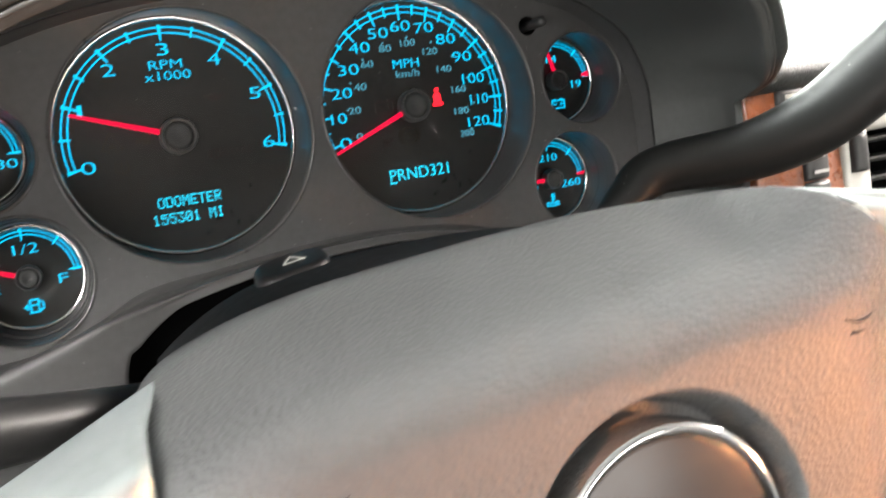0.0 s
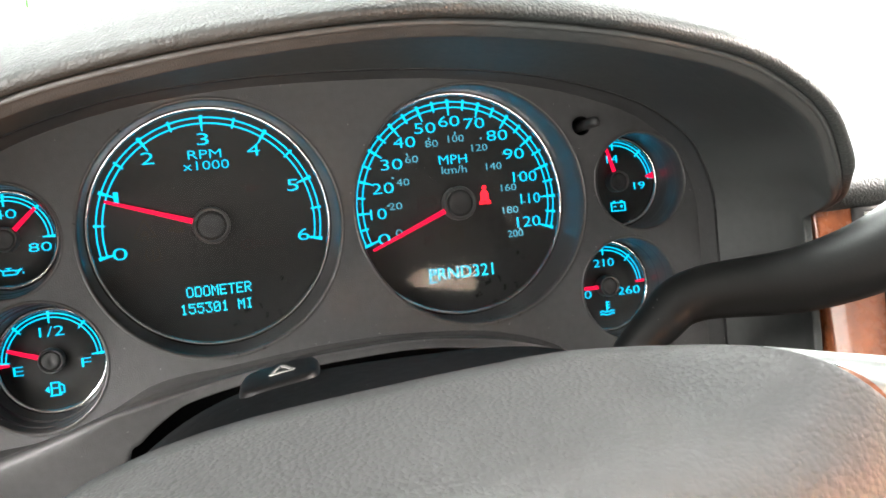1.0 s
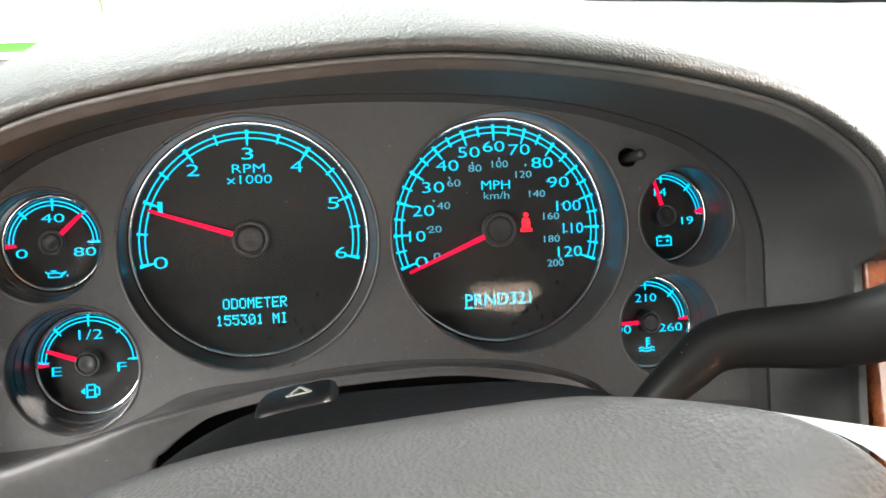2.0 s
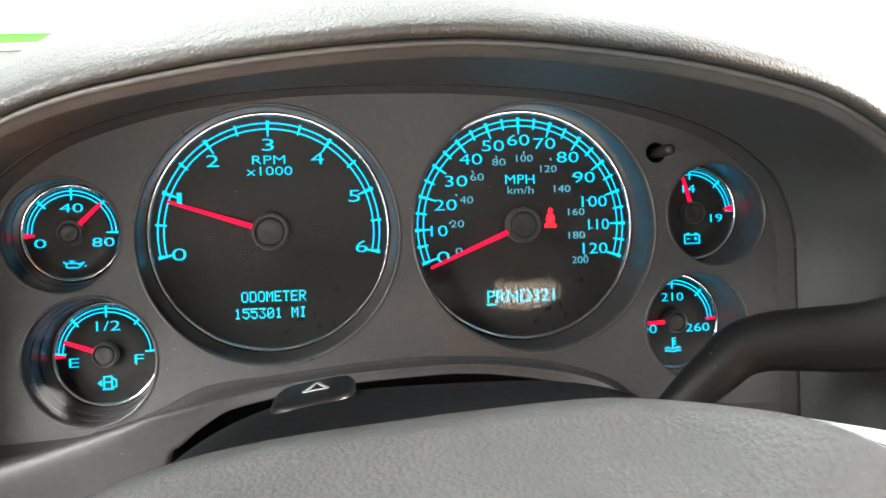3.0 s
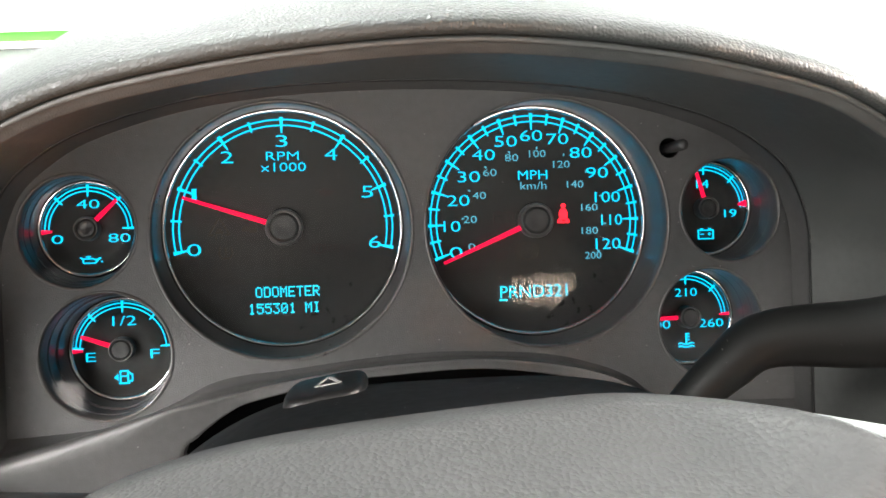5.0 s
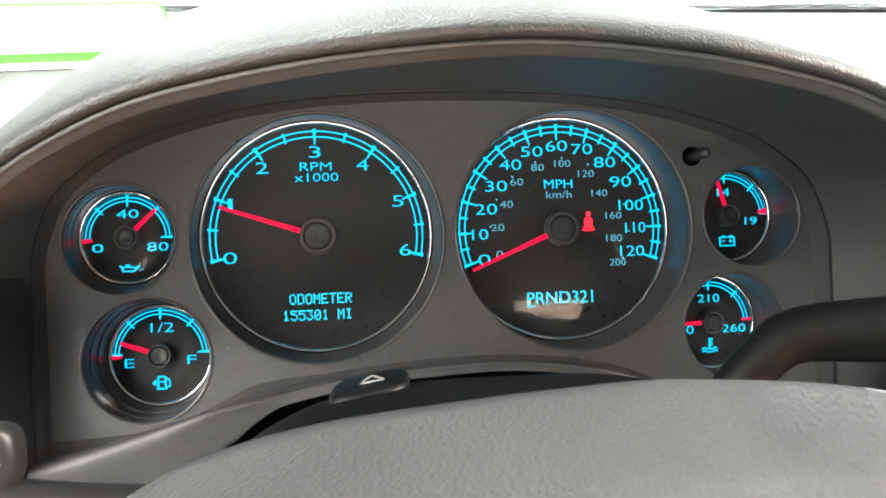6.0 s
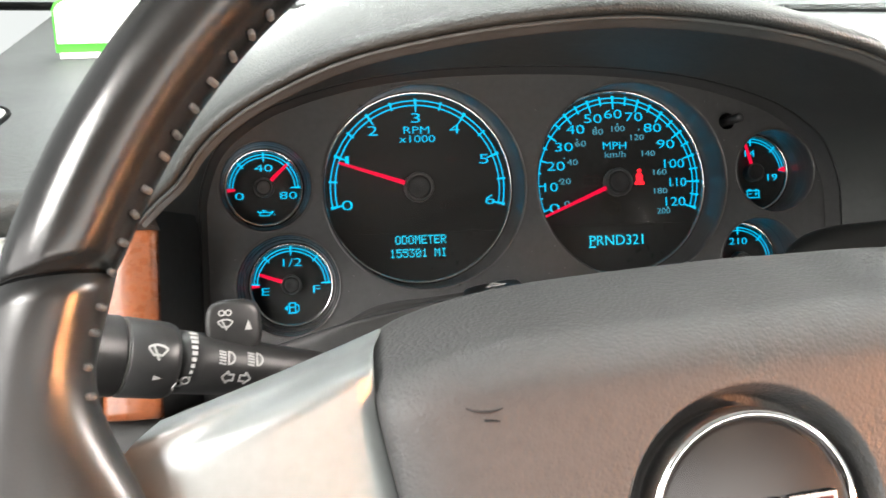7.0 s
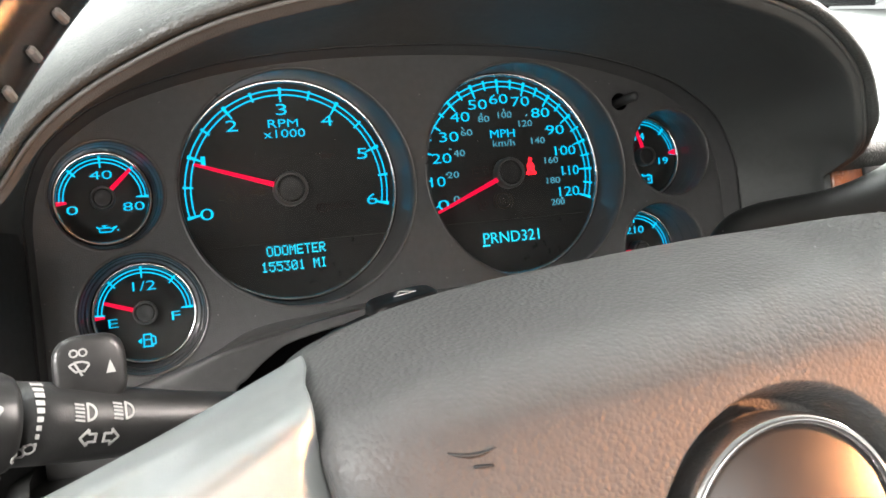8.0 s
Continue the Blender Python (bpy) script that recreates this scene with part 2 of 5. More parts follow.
def plate(points, y0, y1):
    """A flat piece with the outline points (x, z), from y0 (far) to y1 (near the driver)."""
    bm = bmesh.new()
    near = [bm.verts.new((x, y1, z)) for x, z in points]
    far = [bm.verts.new((x, y0, z)) for x, z in points]
    bm.faces.new(near), bm.faces.new(far[::-1])
    for i in range(len(points)):
        j = (i + 1) % len(points)
        bm.faces.new((near[j], near[i], far[i], far[j]))
    bmesh.ops.recalc_face_normals(bm, faces=bm.faces)
    return bm


def lathe(cx, cz, profile, steps=64, drop=0.0, shift=0.0):
    """Turns a profile of (radius, y) about the axis y at (cx, cz); drop: how far its front sits lower; shift: to the right."""
    rows = []
    for k in range(steps + 1):
        a = 2 * math.pi * k / steps
        rows.append([(cx + r * math.cos(a) + shift * min(max(-y / 0.03, 0), 1), y, cz + r * math.sin(a) + drop * min(max(-y / 0.03, 0), 1)) for r, y in profile])
    bm = loft(rows)
    bmesh.ops.remove_doubles(bm, verts=bm.verts, dist=1e-6)
    bmesh.ops.recalc_face_normals(bm, faces=bm.faces)
    return bm


def arc_band(cx, cz, r0, r1, a0, a1, y, depth=0.0004, steps=48):
    """A flat curved strip between two radii, from a0 to a1 degrees."""
    pts = [(cx + r1 * math.cos(radians(a0 + (a1 - a0) * k / steps)), cz + r1 * math.sin(radians(a0 + (a1 - a0) * k / steps))) for k in range(steps + 1)]
    pts += [(cx + r0 * math.cos(radians(a1 + (a0 - a1) * k / steps)), cz + r0 * math.sin(radians(a1 + (a0 - a1) * k / steps))) for k in range(steps + 1)]
    bm = bmesh.new()
    n = steps + 1
    top = [bm.verts.new((x, y - depth, z)) for x, z in pts]
    for k in range(steps):
        bm.faces.new((top[k], top[k + 1], top[2 * n - 2 - k], top[2 * n - 1 - k]))
    bmesh.ops.solidify(bm, geom=bm.faces[:], thickness=depth * 0.9)
    bmesh.ops.recalc_face_normals(bm, faces=bm.faces)
    return bm


def tube(points, radii, steps=20, caps=True, squash=1.0):
    """A round bar along points, with a radius at each."""
    pts = [Vector(p) for p in points]
    rows, side = [], Vector((0, 0, 1))
    for i, p in enumerate(pts):
        d = (pts[min(i + 1, len(pts) - 1)] - pts[max(i - 1, 0)]).normalized()
        u = side.cross(d)
        u = u.normalized() if u.length > 1e-4 else Vector((1, 0, 0))
        v = d.cross(u).normalized()
        rows.append([p + u * radii[i] * squash * math.cos(2 * math.pi * k / steps) + v * radii[i] * math.sin(2 * math.pi * k / steps) for k in range(steps)])
    return loft(rows, closed=True, caps=caps)


def spline(nodes, per=8):
    """Points of a smooth curve through nodes."""
    p = [Vector(n) for n in nodes]
    p = [2 * p[0] - p[1], *p, 2 * p[-1] - p[-2]]
    out = []
    for i in range(1, len(p) - 2):
        a, b, c, d = p[i - 1 : i + 3]
        for k in range(per):
            f = k / per
            out.append(0.5 * (2 * b + (c - a) * f + (2 * a - 5 * b + 4 * c - d) * f**2 + (3 * b - a - 3 * c + d) * f**3))
    return out + [p[-2]]


def lerp(a, b, k):
    return a + (b - a) * k


def smooth_step(a, b, x):
    k = min(max((x - a) / (b - a), 0), 1)
    return k * k * (3 - 2 * k)


TEXTS = {}


def lettering(body, height, width, at, depth=0.0004, turn=None, shear=0.0):
    """Raised lettering of a true height and width, its middle at a point, facing the driver; turn: a further pose."""
    if (body, shear) not in TEXTS:
        curve = bpy.data.curves.new("letters", "FONT")
        curve.body, curve.align_x, curve.align_y, curve.size, curve.extrude, curve.resolution_u, curve.shear = body, "CENTER", "CENTER", 1.0, 0.02, 3, shear
        curve.offset = -0.010
        ob = new("letters", curve)
        bpy.context.view_layer.update()
        me = bpy.data.meshes.new_from_object(ob.evaluated_get(bpy.context.evaluated_depsgraph_get()))
        bpy.data.objects.remove(ob)
        bpy.data.curves.remove(curve)
        TEXTS[body, shear] = me
    bm = bmesh.new()
    bm.from_mesh(TEXTS[body, shear])
    zs, xs = [v.co.y for v in bm.verts], [v.co.x for v in bm.verts]
    kx, kz = width / (max(xs) - min(xs)), height / (max(zs) - min(zs))
    mid = Vector(((min(xs) + max(xs)) / 2, (min(zs) + max(zs)) / 2, 0))
    for v in bm.verts:
        c = v.co - mid
        q = Vector((c.x * kx, -depth * (1 if c.z > 0 else 0), c.y * kz))
        v.co = (turn @ q if turn else q) + Vector(at)
    bmesh.ops.recalc_face_normals(bm, faces=bm.faces)
    return bm


def joined(*meshes):
    """One bmesh out of several."""
    out = bmesh.new()
    for bm in meshes:
        me = bpy.data.meshes.new("tmp")
        bm.to_mesh(me)
        bm.free()
        out.from_mesh(me)
        bpy.data.meshes.remove(me)
    return out


def box(x0, x1, y0, y1, z0, z1):
    return plate([(x0, z0), (x1, z0), (x1, z1), (x0, z1)], y1, y0)


# ---- cabin shell and surroundings ----
def dash_z(y):
    """Height of the level dashboard top."""
    return 0.40 * (y + 0.07) + 0.004


def sheet(xs, rows):
    """A sheet of rows (y, z) swept along the xs."""
    return loft([[(x, y, z) for x in xs] for y, z in rows])


def back_by(d, y, z):
    """A point d metres level towards the rear, from (y, z)."""
    return y - 0.94 * d, z - 0.342 * d


def wall_sheet(points, depth):
    bm = bmesh.new()
    bm.faces.new([bm.verts.new(p) for p in points])
    return thick(bm, depth)


DASH_ROLL = [(-0.070, -0.026), (-0.088, -0.0255), (-0.099, -0.021), (-0.1045, -0.0145), (-0.1035, -0.0085), (-0.097, -0.0055), (-0.085, -0.0035), (-0.06, 0.0070), (-0.02, 0.0235)]
DASH_BACK = [(y, dash_z(y)) for y in (0.05, 0.15, 0.3, 0.45, 0.6, 0.74)] + [(0.79, 0.348), (0.81, 0.346)]
structure("dashboard_left", loft([[(lerp(-0.40 - 0.13 * max(y - 0.3, 0), -0.2, k / 12), y, z) for k in range(13)] for y, z in DASH_ROLL + DASH_BACK]), PAD, "grey grained vinyl dashboard top beside the instrument hood", "dashboard")
structure("dashboard_right", sheet([0.205 + 0.045 * k for k in range(25)], DASH_ROLL + DASH_BACK), PAD, "grey grained vinyl dashboard top beside the instrument hood", "dashboard")
structure("dashboard_middle", sheet([-0.21 + 0.043 * k for k in range(11)], DASH_BACK), PAD, "grey grained vinyl dashboard top behind the instrument hood", "dashboard")
structure("knee_panel", joined(
    loft([[(x, y, z) for x in (-0.62, -0.4, -0.235, -0.19)] for y, z in ((-0.03, -0.112), (-0.075, -0.116), (-0.082, -0.125), (-0.08, -0.3), (-0.02, -0.5))]),
    loft([[(x, y, z) for x in (-0.195, -0.05, 0.05, 0.21)] for y, z in ((-0.02, -0.119), (-0.060, -0.122), (-0.066, -0.135), (-0.06, -0.3), (-0.02, -0.5))]),
    loft([[(x, y, z) for x in (0.2, 0.5, 0.9, 1.25)] for y, z in ((-0.03, -0.135), (-0.09, -0.14), (-0.095, -0.15), (-0.09, -0.3), (-0.02, -0.5))])),
    SIDE, "dark plastic knee panel below the dashboard", "dashboard panel")
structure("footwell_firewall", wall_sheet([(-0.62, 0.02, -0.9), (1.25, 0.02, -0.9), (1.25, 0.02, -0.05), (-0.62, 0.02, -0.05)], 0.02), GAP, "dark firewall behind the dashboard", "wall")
ROOF0 = (-0.28, 0.44)
ROOF1 = back_by(1.5, *ROOF0)
structure("ceiling", wall_sheet([(-0.58, *ROOF0), (1.22, *ROOF0), (1.22, *ROOF1), (-0.58, *ROOF1)], 0.03), HEADLINER, "grey cloth headliner of the cab", "ceiling")
FLOOR1 = back_by(1.7, 0.1, -0.75)
structure("floor", wall_sheet([(-0.62, 0.1, -0.75), (1.25, 0.1, -0.75), (1.25, *FLOOR1), (-0.62, *FLOOR1)], 0.02), SEATCLOTH, "dark carpet of the cab floor", "floor")
REAR1 = (FLOOR1[0] - 0.18, FLOOR1[1] + 0.50)
structure("trim_rear_header", wall_sheet([(-0.62, *ROOF1), (1.25, *ROOF1), (1.25, ROOF1[0] - 0.06, -0.275), (-0.62, ROOF1[0] - 0.06, -0.275)], 0.03), HEADLINER, "grey cloth header over the rear window", "trim")
structure("wall_rear", wall_sheet([(-0.62, *FLOOR1), (1.25, *FLOOR1), (1.25, *REAR1), (-0.62, *REAR1)], 0.02), SEATCLOTH, "dark rear of the cab", "wall")
BELT0, BELT1 = (0.55, dash_z(0.55) - 0.02), back_by(1.75, 0.45, dash_z(0.45) - 0.02)
for name, x in (("wall_driver_door", -0.62), ("wall_passenger_door", 1.25)):
    # the driver's door stands open, out of sight
    if x > 0:
        structure(name, wall_sheet([(x, 0.1, -0.75), (x, *FLOOR1), (x, *BELT1), (x, *BELT0)], 0.05), SEATCLOTH, "dark door panel below the side window", "door panel")
    structure(name.replace("wall", "trim") + "_pillar", tube([(x - 0.06, *BELT1), (x - 0.05, *back_by(1.30, *ROOF0))], [0.06, 0.06]), HEADLINER, "grey cloth-covered door pillar", "pillar")
    structure(name.replace("wall", "trim") + "_screen_pillar", tube([(x, 0.80, 0.26), (x + (0.05 if x < 0 else -0.05), 0.25, 0.395), (x + (0.08 if x < 0 else -0.08), *ROOF0)], [0.045, 0.04, 0.04]), HEADLINER, "grey trim on the windscreen pillar", "pillar")
screen = structure("window_1", wall_sheet([(-0.60, 0.80, 0.350), (1.22, 0.80, 0.358), (1.16, *ROOF0), (-0.54, *ROOF0)], 0.005), GLASS, "clear windscreen glass", "window")
screen.visible_shadow = False
structure("trim_cowl", tube([(-0.62, 0.80, 0.352), (0.3, 0.83, 0.362), (1.22, 0.80, 0.364)], [0.006] * 3), SHROUD, "black rubber cowl strip under the windscreen", "trim")
wall = [[(4.5 * math.sin(radians(a)) + 0.3, 4.5 * math.cos(radians(a)), z) for a in range(-170, 171, 10)] for z in (-2.5, 0, 2.5, 5.0)]
structure("backdrop", loft(wall, flip=True), BRIGHT, "blown-out bright workshop outside the windows", "backdrop")

wiper = thing("wiper_blade", (0.62, 0.84, 0.36), "black wiper blade resting on the windscreen", "wiper")
part("blade", tube([(0.62, 0.84, 0.362), (0.9, 0.85, 0.372), (1.15, 0.84, 0.372)], [0.004, 0.006, 0.006], 8), GAP, wiper)
part("arm", tube([(0.70, 0.842, 0.372), (0.95, 0.85, 0.380), (1.15, 0.845, 0.366)], [0.003, 0.004, 0.005], 8), SHROUD, wiper, "dark metal wiper arm")

P1, P2 = Vector((-0.346, 0.300, dash_z(0.300) + 0.001)), Vector((-0.186, 0.334, dash_z(0.334) + 0.001))
RISE = Vector((0, -0.342, 0.94))


def card_piece(w0, w1, h0, h1, out, deep, round_off=0.0):
    """A piece of the card between w0 and w1 along it and h0 and h1 up it, its upper corners rounded."""
    d = (P2 - P1).normalized()
    nrm = d.cross(RISE).normalized()
    pts = [(w0, h0), (w1, h0)]
    for cx, a0 in ((w1 - round_off, 0), (w0 + round_off, 90)):
        pts += [(cx + round_off * math.cos(radians(a0 + 15 * k)), h1 - round_off + round_off * math.sin(radians(a0 + 15 * k))) for k in range(7 if round_off else 1)]
    if not round_off:
        pts = [(w0, h0), (w1, h0), (w1, h1), (w0, h1)]
    bm = bmesh.new()
    bm.faces.new([bm.verts.new(P1 + d * w + RISE * h + nrm * out) for w, h in pts])
    return thick(bm, deep)


WIDE = (P2 - P1).length
card = thing("card", P1.lerp(P2, 0.5), "white card with bright green frame standing on the dashboard", "card")
part("frame", card_piece(0, WIDE, 0.005, 0.052, 0, 0.004, 0.012), GREEN, card, "bright green card frame", smooth=False)
part("sheet", card_piece(0.002, WIDE - 0.002, 0.013, 0.050, 0.002, 0.003, 0.011), PAPER, card, smooth=False)
part("foot", card_piece(0.003, WIDE - 0.01, 0, 0.005, 0.003, 0.010), PAPER, card, "white foot of the card", smooth=False)
defrost = thing("side_defroster", (-0.34, 0.045, dash_z(0.045)), "rounded defroster outlet with dark rim in the dashboard", "air vent")
loop = []
for k in range(40):
    a = 2 * math.pi * k / 40
    c, sn = math.cos(a), math.sin(a)
    y = 0.040 + math.copysign(abs(sn) ** 0.7, sn) * 0.055
    loop.append(Vector((-0.352 + math.copysign(abs(c) ** 0.7, c) * 0.038, y, dash_z(y) + 0.0006)))
part("rim", tube(loop + loop[:2], [0.0018] * 42, 8, caps=False), GAP, defrost, "dark rubber rim")
bm = bmesh.new()
bm.faces.new([bm.verts.new(p + Vector((0, 0, 0.0008))) for p in loop])
part("grille", thick(bm, 0.001), VENT, defrost, "pale grille plate", smooth=False)

# ---- instrument hood ----
SEAM = [(-0.1865, -0.024), (-0.1863, -0.008), (-0.183, 0.006), (-0.1765, 0.020), (-0.165, 0.031), (-0.148, 0.0415), (-0.121, 0.051), (-0.09, 0.058), (-0.05, 0.0625), (0, 0.064)]
LIP = [(-0.207, -0.098, -0.0225), (-0.195, -0.122, -0.016), (-0.183, -0.140, -0.009), (-0.172, -0.152, 0.003), (-0.160, -0.163, 0.012), (-0.143, -0.174, 0.0205), (-0.117, -0.186, 0.030), (-0.09, -0.193, 0.036), (-0.05, -0.1995, 0.0415), (0, -0.203, 0.0445)]
seam_nodes = [(x, -0.042, z) for x, z in SEAM]
seam_nodes += [(-x, y, z) for x, y, z in seam_nodes[-2::-1]]
lip_nodes = LIP + [(-x, y, z) for x, y, z in LIP[-2:0:-1]] + [(0.2008, -0.0975, -0.0225)]
SEAM_LINE, LIP_LINE = spline(seam_nodes, 6), spline(lip_nodes, 6)
OUT = []
for i in range(len(LIP_LINE)):
    d = LIP_LINE[min(i + 1, len(LIP_LINE) - 1)] - LIP_LINE[max(i - 1, 0)]
    OUT.append(Vector((-d.z, 0, d.x)).normalized())

hood = thing("instrument_hood", (0, -0.1, 0.06), "grey grained vinyl hood arching over the instrument cluster", "dashboard hood")
rows = []
LINER = ((0.0, 0.0), (0.018, -0.0030), (0.026, -0.0034), (0.05, -0.0028), (0.14, 0.0020), (0.3, 0.005), (0.5, 0.006), (0.7, 0.005), (0.9, 0.002), (1.0, 0.0))
for k, sag in LINER:
    row = [l.lerp(s, k) + o * sag for l, s, o in zip(LIP_LINE, SEAM_LINE, OUT)]
    rows.append(row + [Vector((row[-1].x, row[-1].y, z)) for z in (row[-1].z - 0.012, -0.06, -0.09, -0.14)])
part("liner", loft(rows, flip=True), HOOD, hood, "smooth dark plastic liner inside the hood")
part("lip_trim", tube([p + o * 0.0003 for p, o in zip(LIP_LINE, OUT)], [0.0011] * len(LIP_LINE), 8), HOOD, hood, "thin dark edge of the hood liner")


def hood_row(o, f, drop):
    out = []
    for p, n in zip(LIP_LINE, OUT):
        q = p + n * o + Vector((0, f, 0.39 * f))
        high = q.z - dash_z(q.y)
        q.z -= (high + 0.004) * drop
        out.append(q)
    return out


rows = [hood_row(o, f, smooth_step(0.08, 0.72, f)) for o, f in ((0.0005, 0.004), (0.0012, 0.0015), (0.0022, -0.0025), (0.0040, -0.0048), (0.0062, -0.0048), (0.0080, -0.0022), (0.0092, 0.003), (0.0105, 0.012), (0.012, 0.03), (0.014, 0.07), (0.016, 0.13), (0.018, 0.21), (0.02, 0.32), (0.02, 0.46), (0.02, 0.60), (0.02, 0.74))]
part("pad", loft(rows), PAD, hood, "soft grained grey vinyl pad on the hood")
rows = [[(-lerp(0.1865, 0.2010, k), lerp(-0.042, -0.086, k), z) for z in (-0.0200, -0.05, -0.09, -0.14)] for k in (0, 0.05, 0.3, 0.6, 0.9, 1)]
part("side_wall", loft(rows), SIDE, hood, "dark plastic side wall inside the hood")

housing = [(p.x * 1.002, p.z + 0.0012) for p in SEAM_LINE] + [(0.187, -0.06), (0.187, -0.13), (-0.187, -0.13), (-0.187, -0.06)]
rows = [[(x * k, y, z * k) for x, z in housing] for y, k in ((-0.0430, 1.0), (-0.040, 1.006), (0.028, 1.0), (0.03, 0.98))]
bm = loft(rows, closed=True)
bm.faces.new([v for v in bm.verts][-len(housing):])
bmesh.ops.recalc_face_normals(bm, faces=bm.faces)
part("housing", bm, JOINT, hood, "black housing behind the instruments")
ring = [(-0.1868, -0.042), (-0.2012, -0.086), (-0.2062, -0.0968), (-0.224, -0.0968), (-0.224, -0.042)]
part("corner_filler", loft([[(x, y, z) for x, y in ring] for z in (-0.0232, -0.0160)], closed=True, caps=True), SIDE, hood, "dark corner of the hood liner", smooth=False)

# ---- cluster bezel with its six openings ----
GAUGES = {
    "tachometer": (-0.0625, 0.0, 0.0590, 0.0584),
    "speedometer": (0.0625, 0.0, 0.0590, 0.0584),
    "oil_pressure_gauge": (-0.154, 0.002, 0.0232, 0.0248),
    "fuel_gauge": (-0.140, -0.0555, 0.0250, 0.0280),
    "voltmeter": (0.153, 0.004, 0.0250, 0.0248),
    "coolant_gauge": (0.1415, -0.052, 0.0250, 0.0258),
}
PANEL_Y = -0.030
RIM_DROP = {name: -0.0018 for name in GAUGES} | {"fuel_gauge": -0.0002, "coolant_gauge": -0.0002, "tachometer": -0.0022}
RIM_SHIFT = {"oil_pressure_gauge": 0.0024, "fuel_gauge": -0.0010, "tachometer": 0.0008}
bezel = thing("cluster_bezel", (0, PANEL_Y, -0.07), "matt black plastic bezel round the six gauges", "instrument panel")
LOW = [(-0.1862, -0.0900), (-0.1618, -0.0890), (-0.1379, -0.0868), (-0.1136, -0.0785), (-0.0960, -0.0700), (-0.0800, -0.0668), (-0.063, -0.0656), (-0.030, -0.0622), (0, -0.0605), (0.026, -0.0610), (0.06, -0.0640), (0.085, -0.0705), (0.1, -0.077), (0.12, -0.088), (0.1862, -0.092)]
FOLD = [(-0.1862, -0.054, -0.0990), (-0.1618, -0.054, -0.0922), (-0.1379, -0.054, -0.0848), (-0.1136, -0.054, -0.0772), (-0.0960, -0.053, -0.0735), (-0.0800, -0.051, -0.0708), (-0.063, -0.050, -0.0676), (-0.034, -0.048, -0.0640), (-0.004, -0.048, -0.0622), (0.026, -0.048, -0.0620), (0.060, -0.048, -0.0662), (0.085, -0.048, -0.0730), (0.102, -0.048, -0.083), (0.128, -0.048, -0.100), (0.1862, -0.045, -0.100)]
EDGE = [(-0.1862, -0.030, -0.175), (-0.150, -0.034, -0.175), (-0.118, -0.040, -0.160), (-0.1069, -0.050, -0.100), (-0.1000, -0.052, -0.0900), (-0.0873, -0.052, -0.0803), (-0.0753, -0.052, -0.0752), (-0.0400, -0.052, -0.0690), (-0.0100, -0.052, -0.0668), (0.0260, -0.052, -0.0662), (0.0600, -0.052, -0.0710), (0.085, -0.052, -0.0780), (0.104, -0.055, -0.092), (0.135, -0.055, -0.118), (0.1862, -0.055, -0.118)]
low_line, fold_line, edge_line = spline([(x, PANEL_Y, z) for x, z in LOW], 4), spline(FOLD, 4), spline(EDGE, 4)
bm = bmesh.new()
outline = [(p.x * 0.9975, p.z - 0.0006) for p in SEAM_LINE] + [(p.x * 0.9975, p.z) for p in low_line[::-1]]
loops = [outline]
for name, (cx, cz, _, r) in GAUGES.items():
    cx += RIM_SHIFT.get(name, 0)
    loops.append([(cx + r * math.cos(2 * math.pi * k / 64), cz + RIM_DROP[name] + r * math.sin(2 * math.pi * k / 64)) for k in range(64)])
loops.append([(0.1225 + 0.0048 * math.cos(2 * math.pi * k / 24), 0.0325 + 0.0048 * math.sin(2 * math.pi * k / 24)) for k in range(24)])
edges = []
for pts in loops:
    vs = [bm.verts.new((x, PANEL_Y, z)) for x, z in pts]
    edges += [bm.edges.new((vs[i], vs[(i + 1) % len(vs)])) for i in range(len(vs))]
bmesh.ops.triangle_fill(bm, edges=edges, use_beauty=True, normal=(0, -1, 0))
bm.normal_update()
if sum(f.normal.y for f in bm.faces) > 0:
    bmesh.ops.reverse_faces(bm, faces=bm.faces)
part("plate", thick(bm, 0.002), BEZEL, bezel, smooth=False)
columns = [spline([low, low.lerp(fold, 0.45) + Vector((0, 0.0035, -0.0014)), fold, fold.lerp(edge, 0.30) + Vector((0, -0.0010, 0)), edge], 5) for low, fold, edge in zip(low_line, fold_line, edge_line)]
rows = [[column[k] for column in columns] for k in range(len(columns[0]))]
edge_line = [Vector(p) for p in rows[-1]]
rows.append([p + Vector((0, 0.002, -0.0003)) for p in edge_line])
rows.append([p + Vector((0, 0.014, 0.0004)) for p in edge_line])
part("lower_ledge", loft(rows), BEZEL, bezel, "rounded black ledge over the steering column")
border = [(-0.1862, -0.118), (-0.1862, -0.06)] + [(p.x, p.z) for p in SEAM_LINE] + [(0.1862, -0.06), (0.1862, -0.118)]
rows = [[(x * k, y, z if z < -0.05 else z - 0.012 * (1 - k) * (z > 0.02) - lift) for x, z in border] for y, k, lift in ((-0.0296, 0.985, 0.0022), (-0.0312, 0.9875, 0.0018), (-0.0370, 0.9935, 0.0010), (-0.0418, 0.9970, 0.0006))]
part("border", loft(rows, flip=True), BEZEL, bezel, "sloping outer border of the bezel")
part("seam_groove", tube([(p.x, -0.0425, p.z) for p in SEAM_LINE], [0.0006] * len(SEAM_LINE), 8), JOINT, bezel, "dark joint round the bezel")
for side in (-1, 1):
    part("side_groove", tube([(side * 0.1862, -0.0425, z) for z in (-0.02, -0.06, -0.118)], [0.0006] * 3, 8), JOINT, bezel, "dark joint beside the bezel")
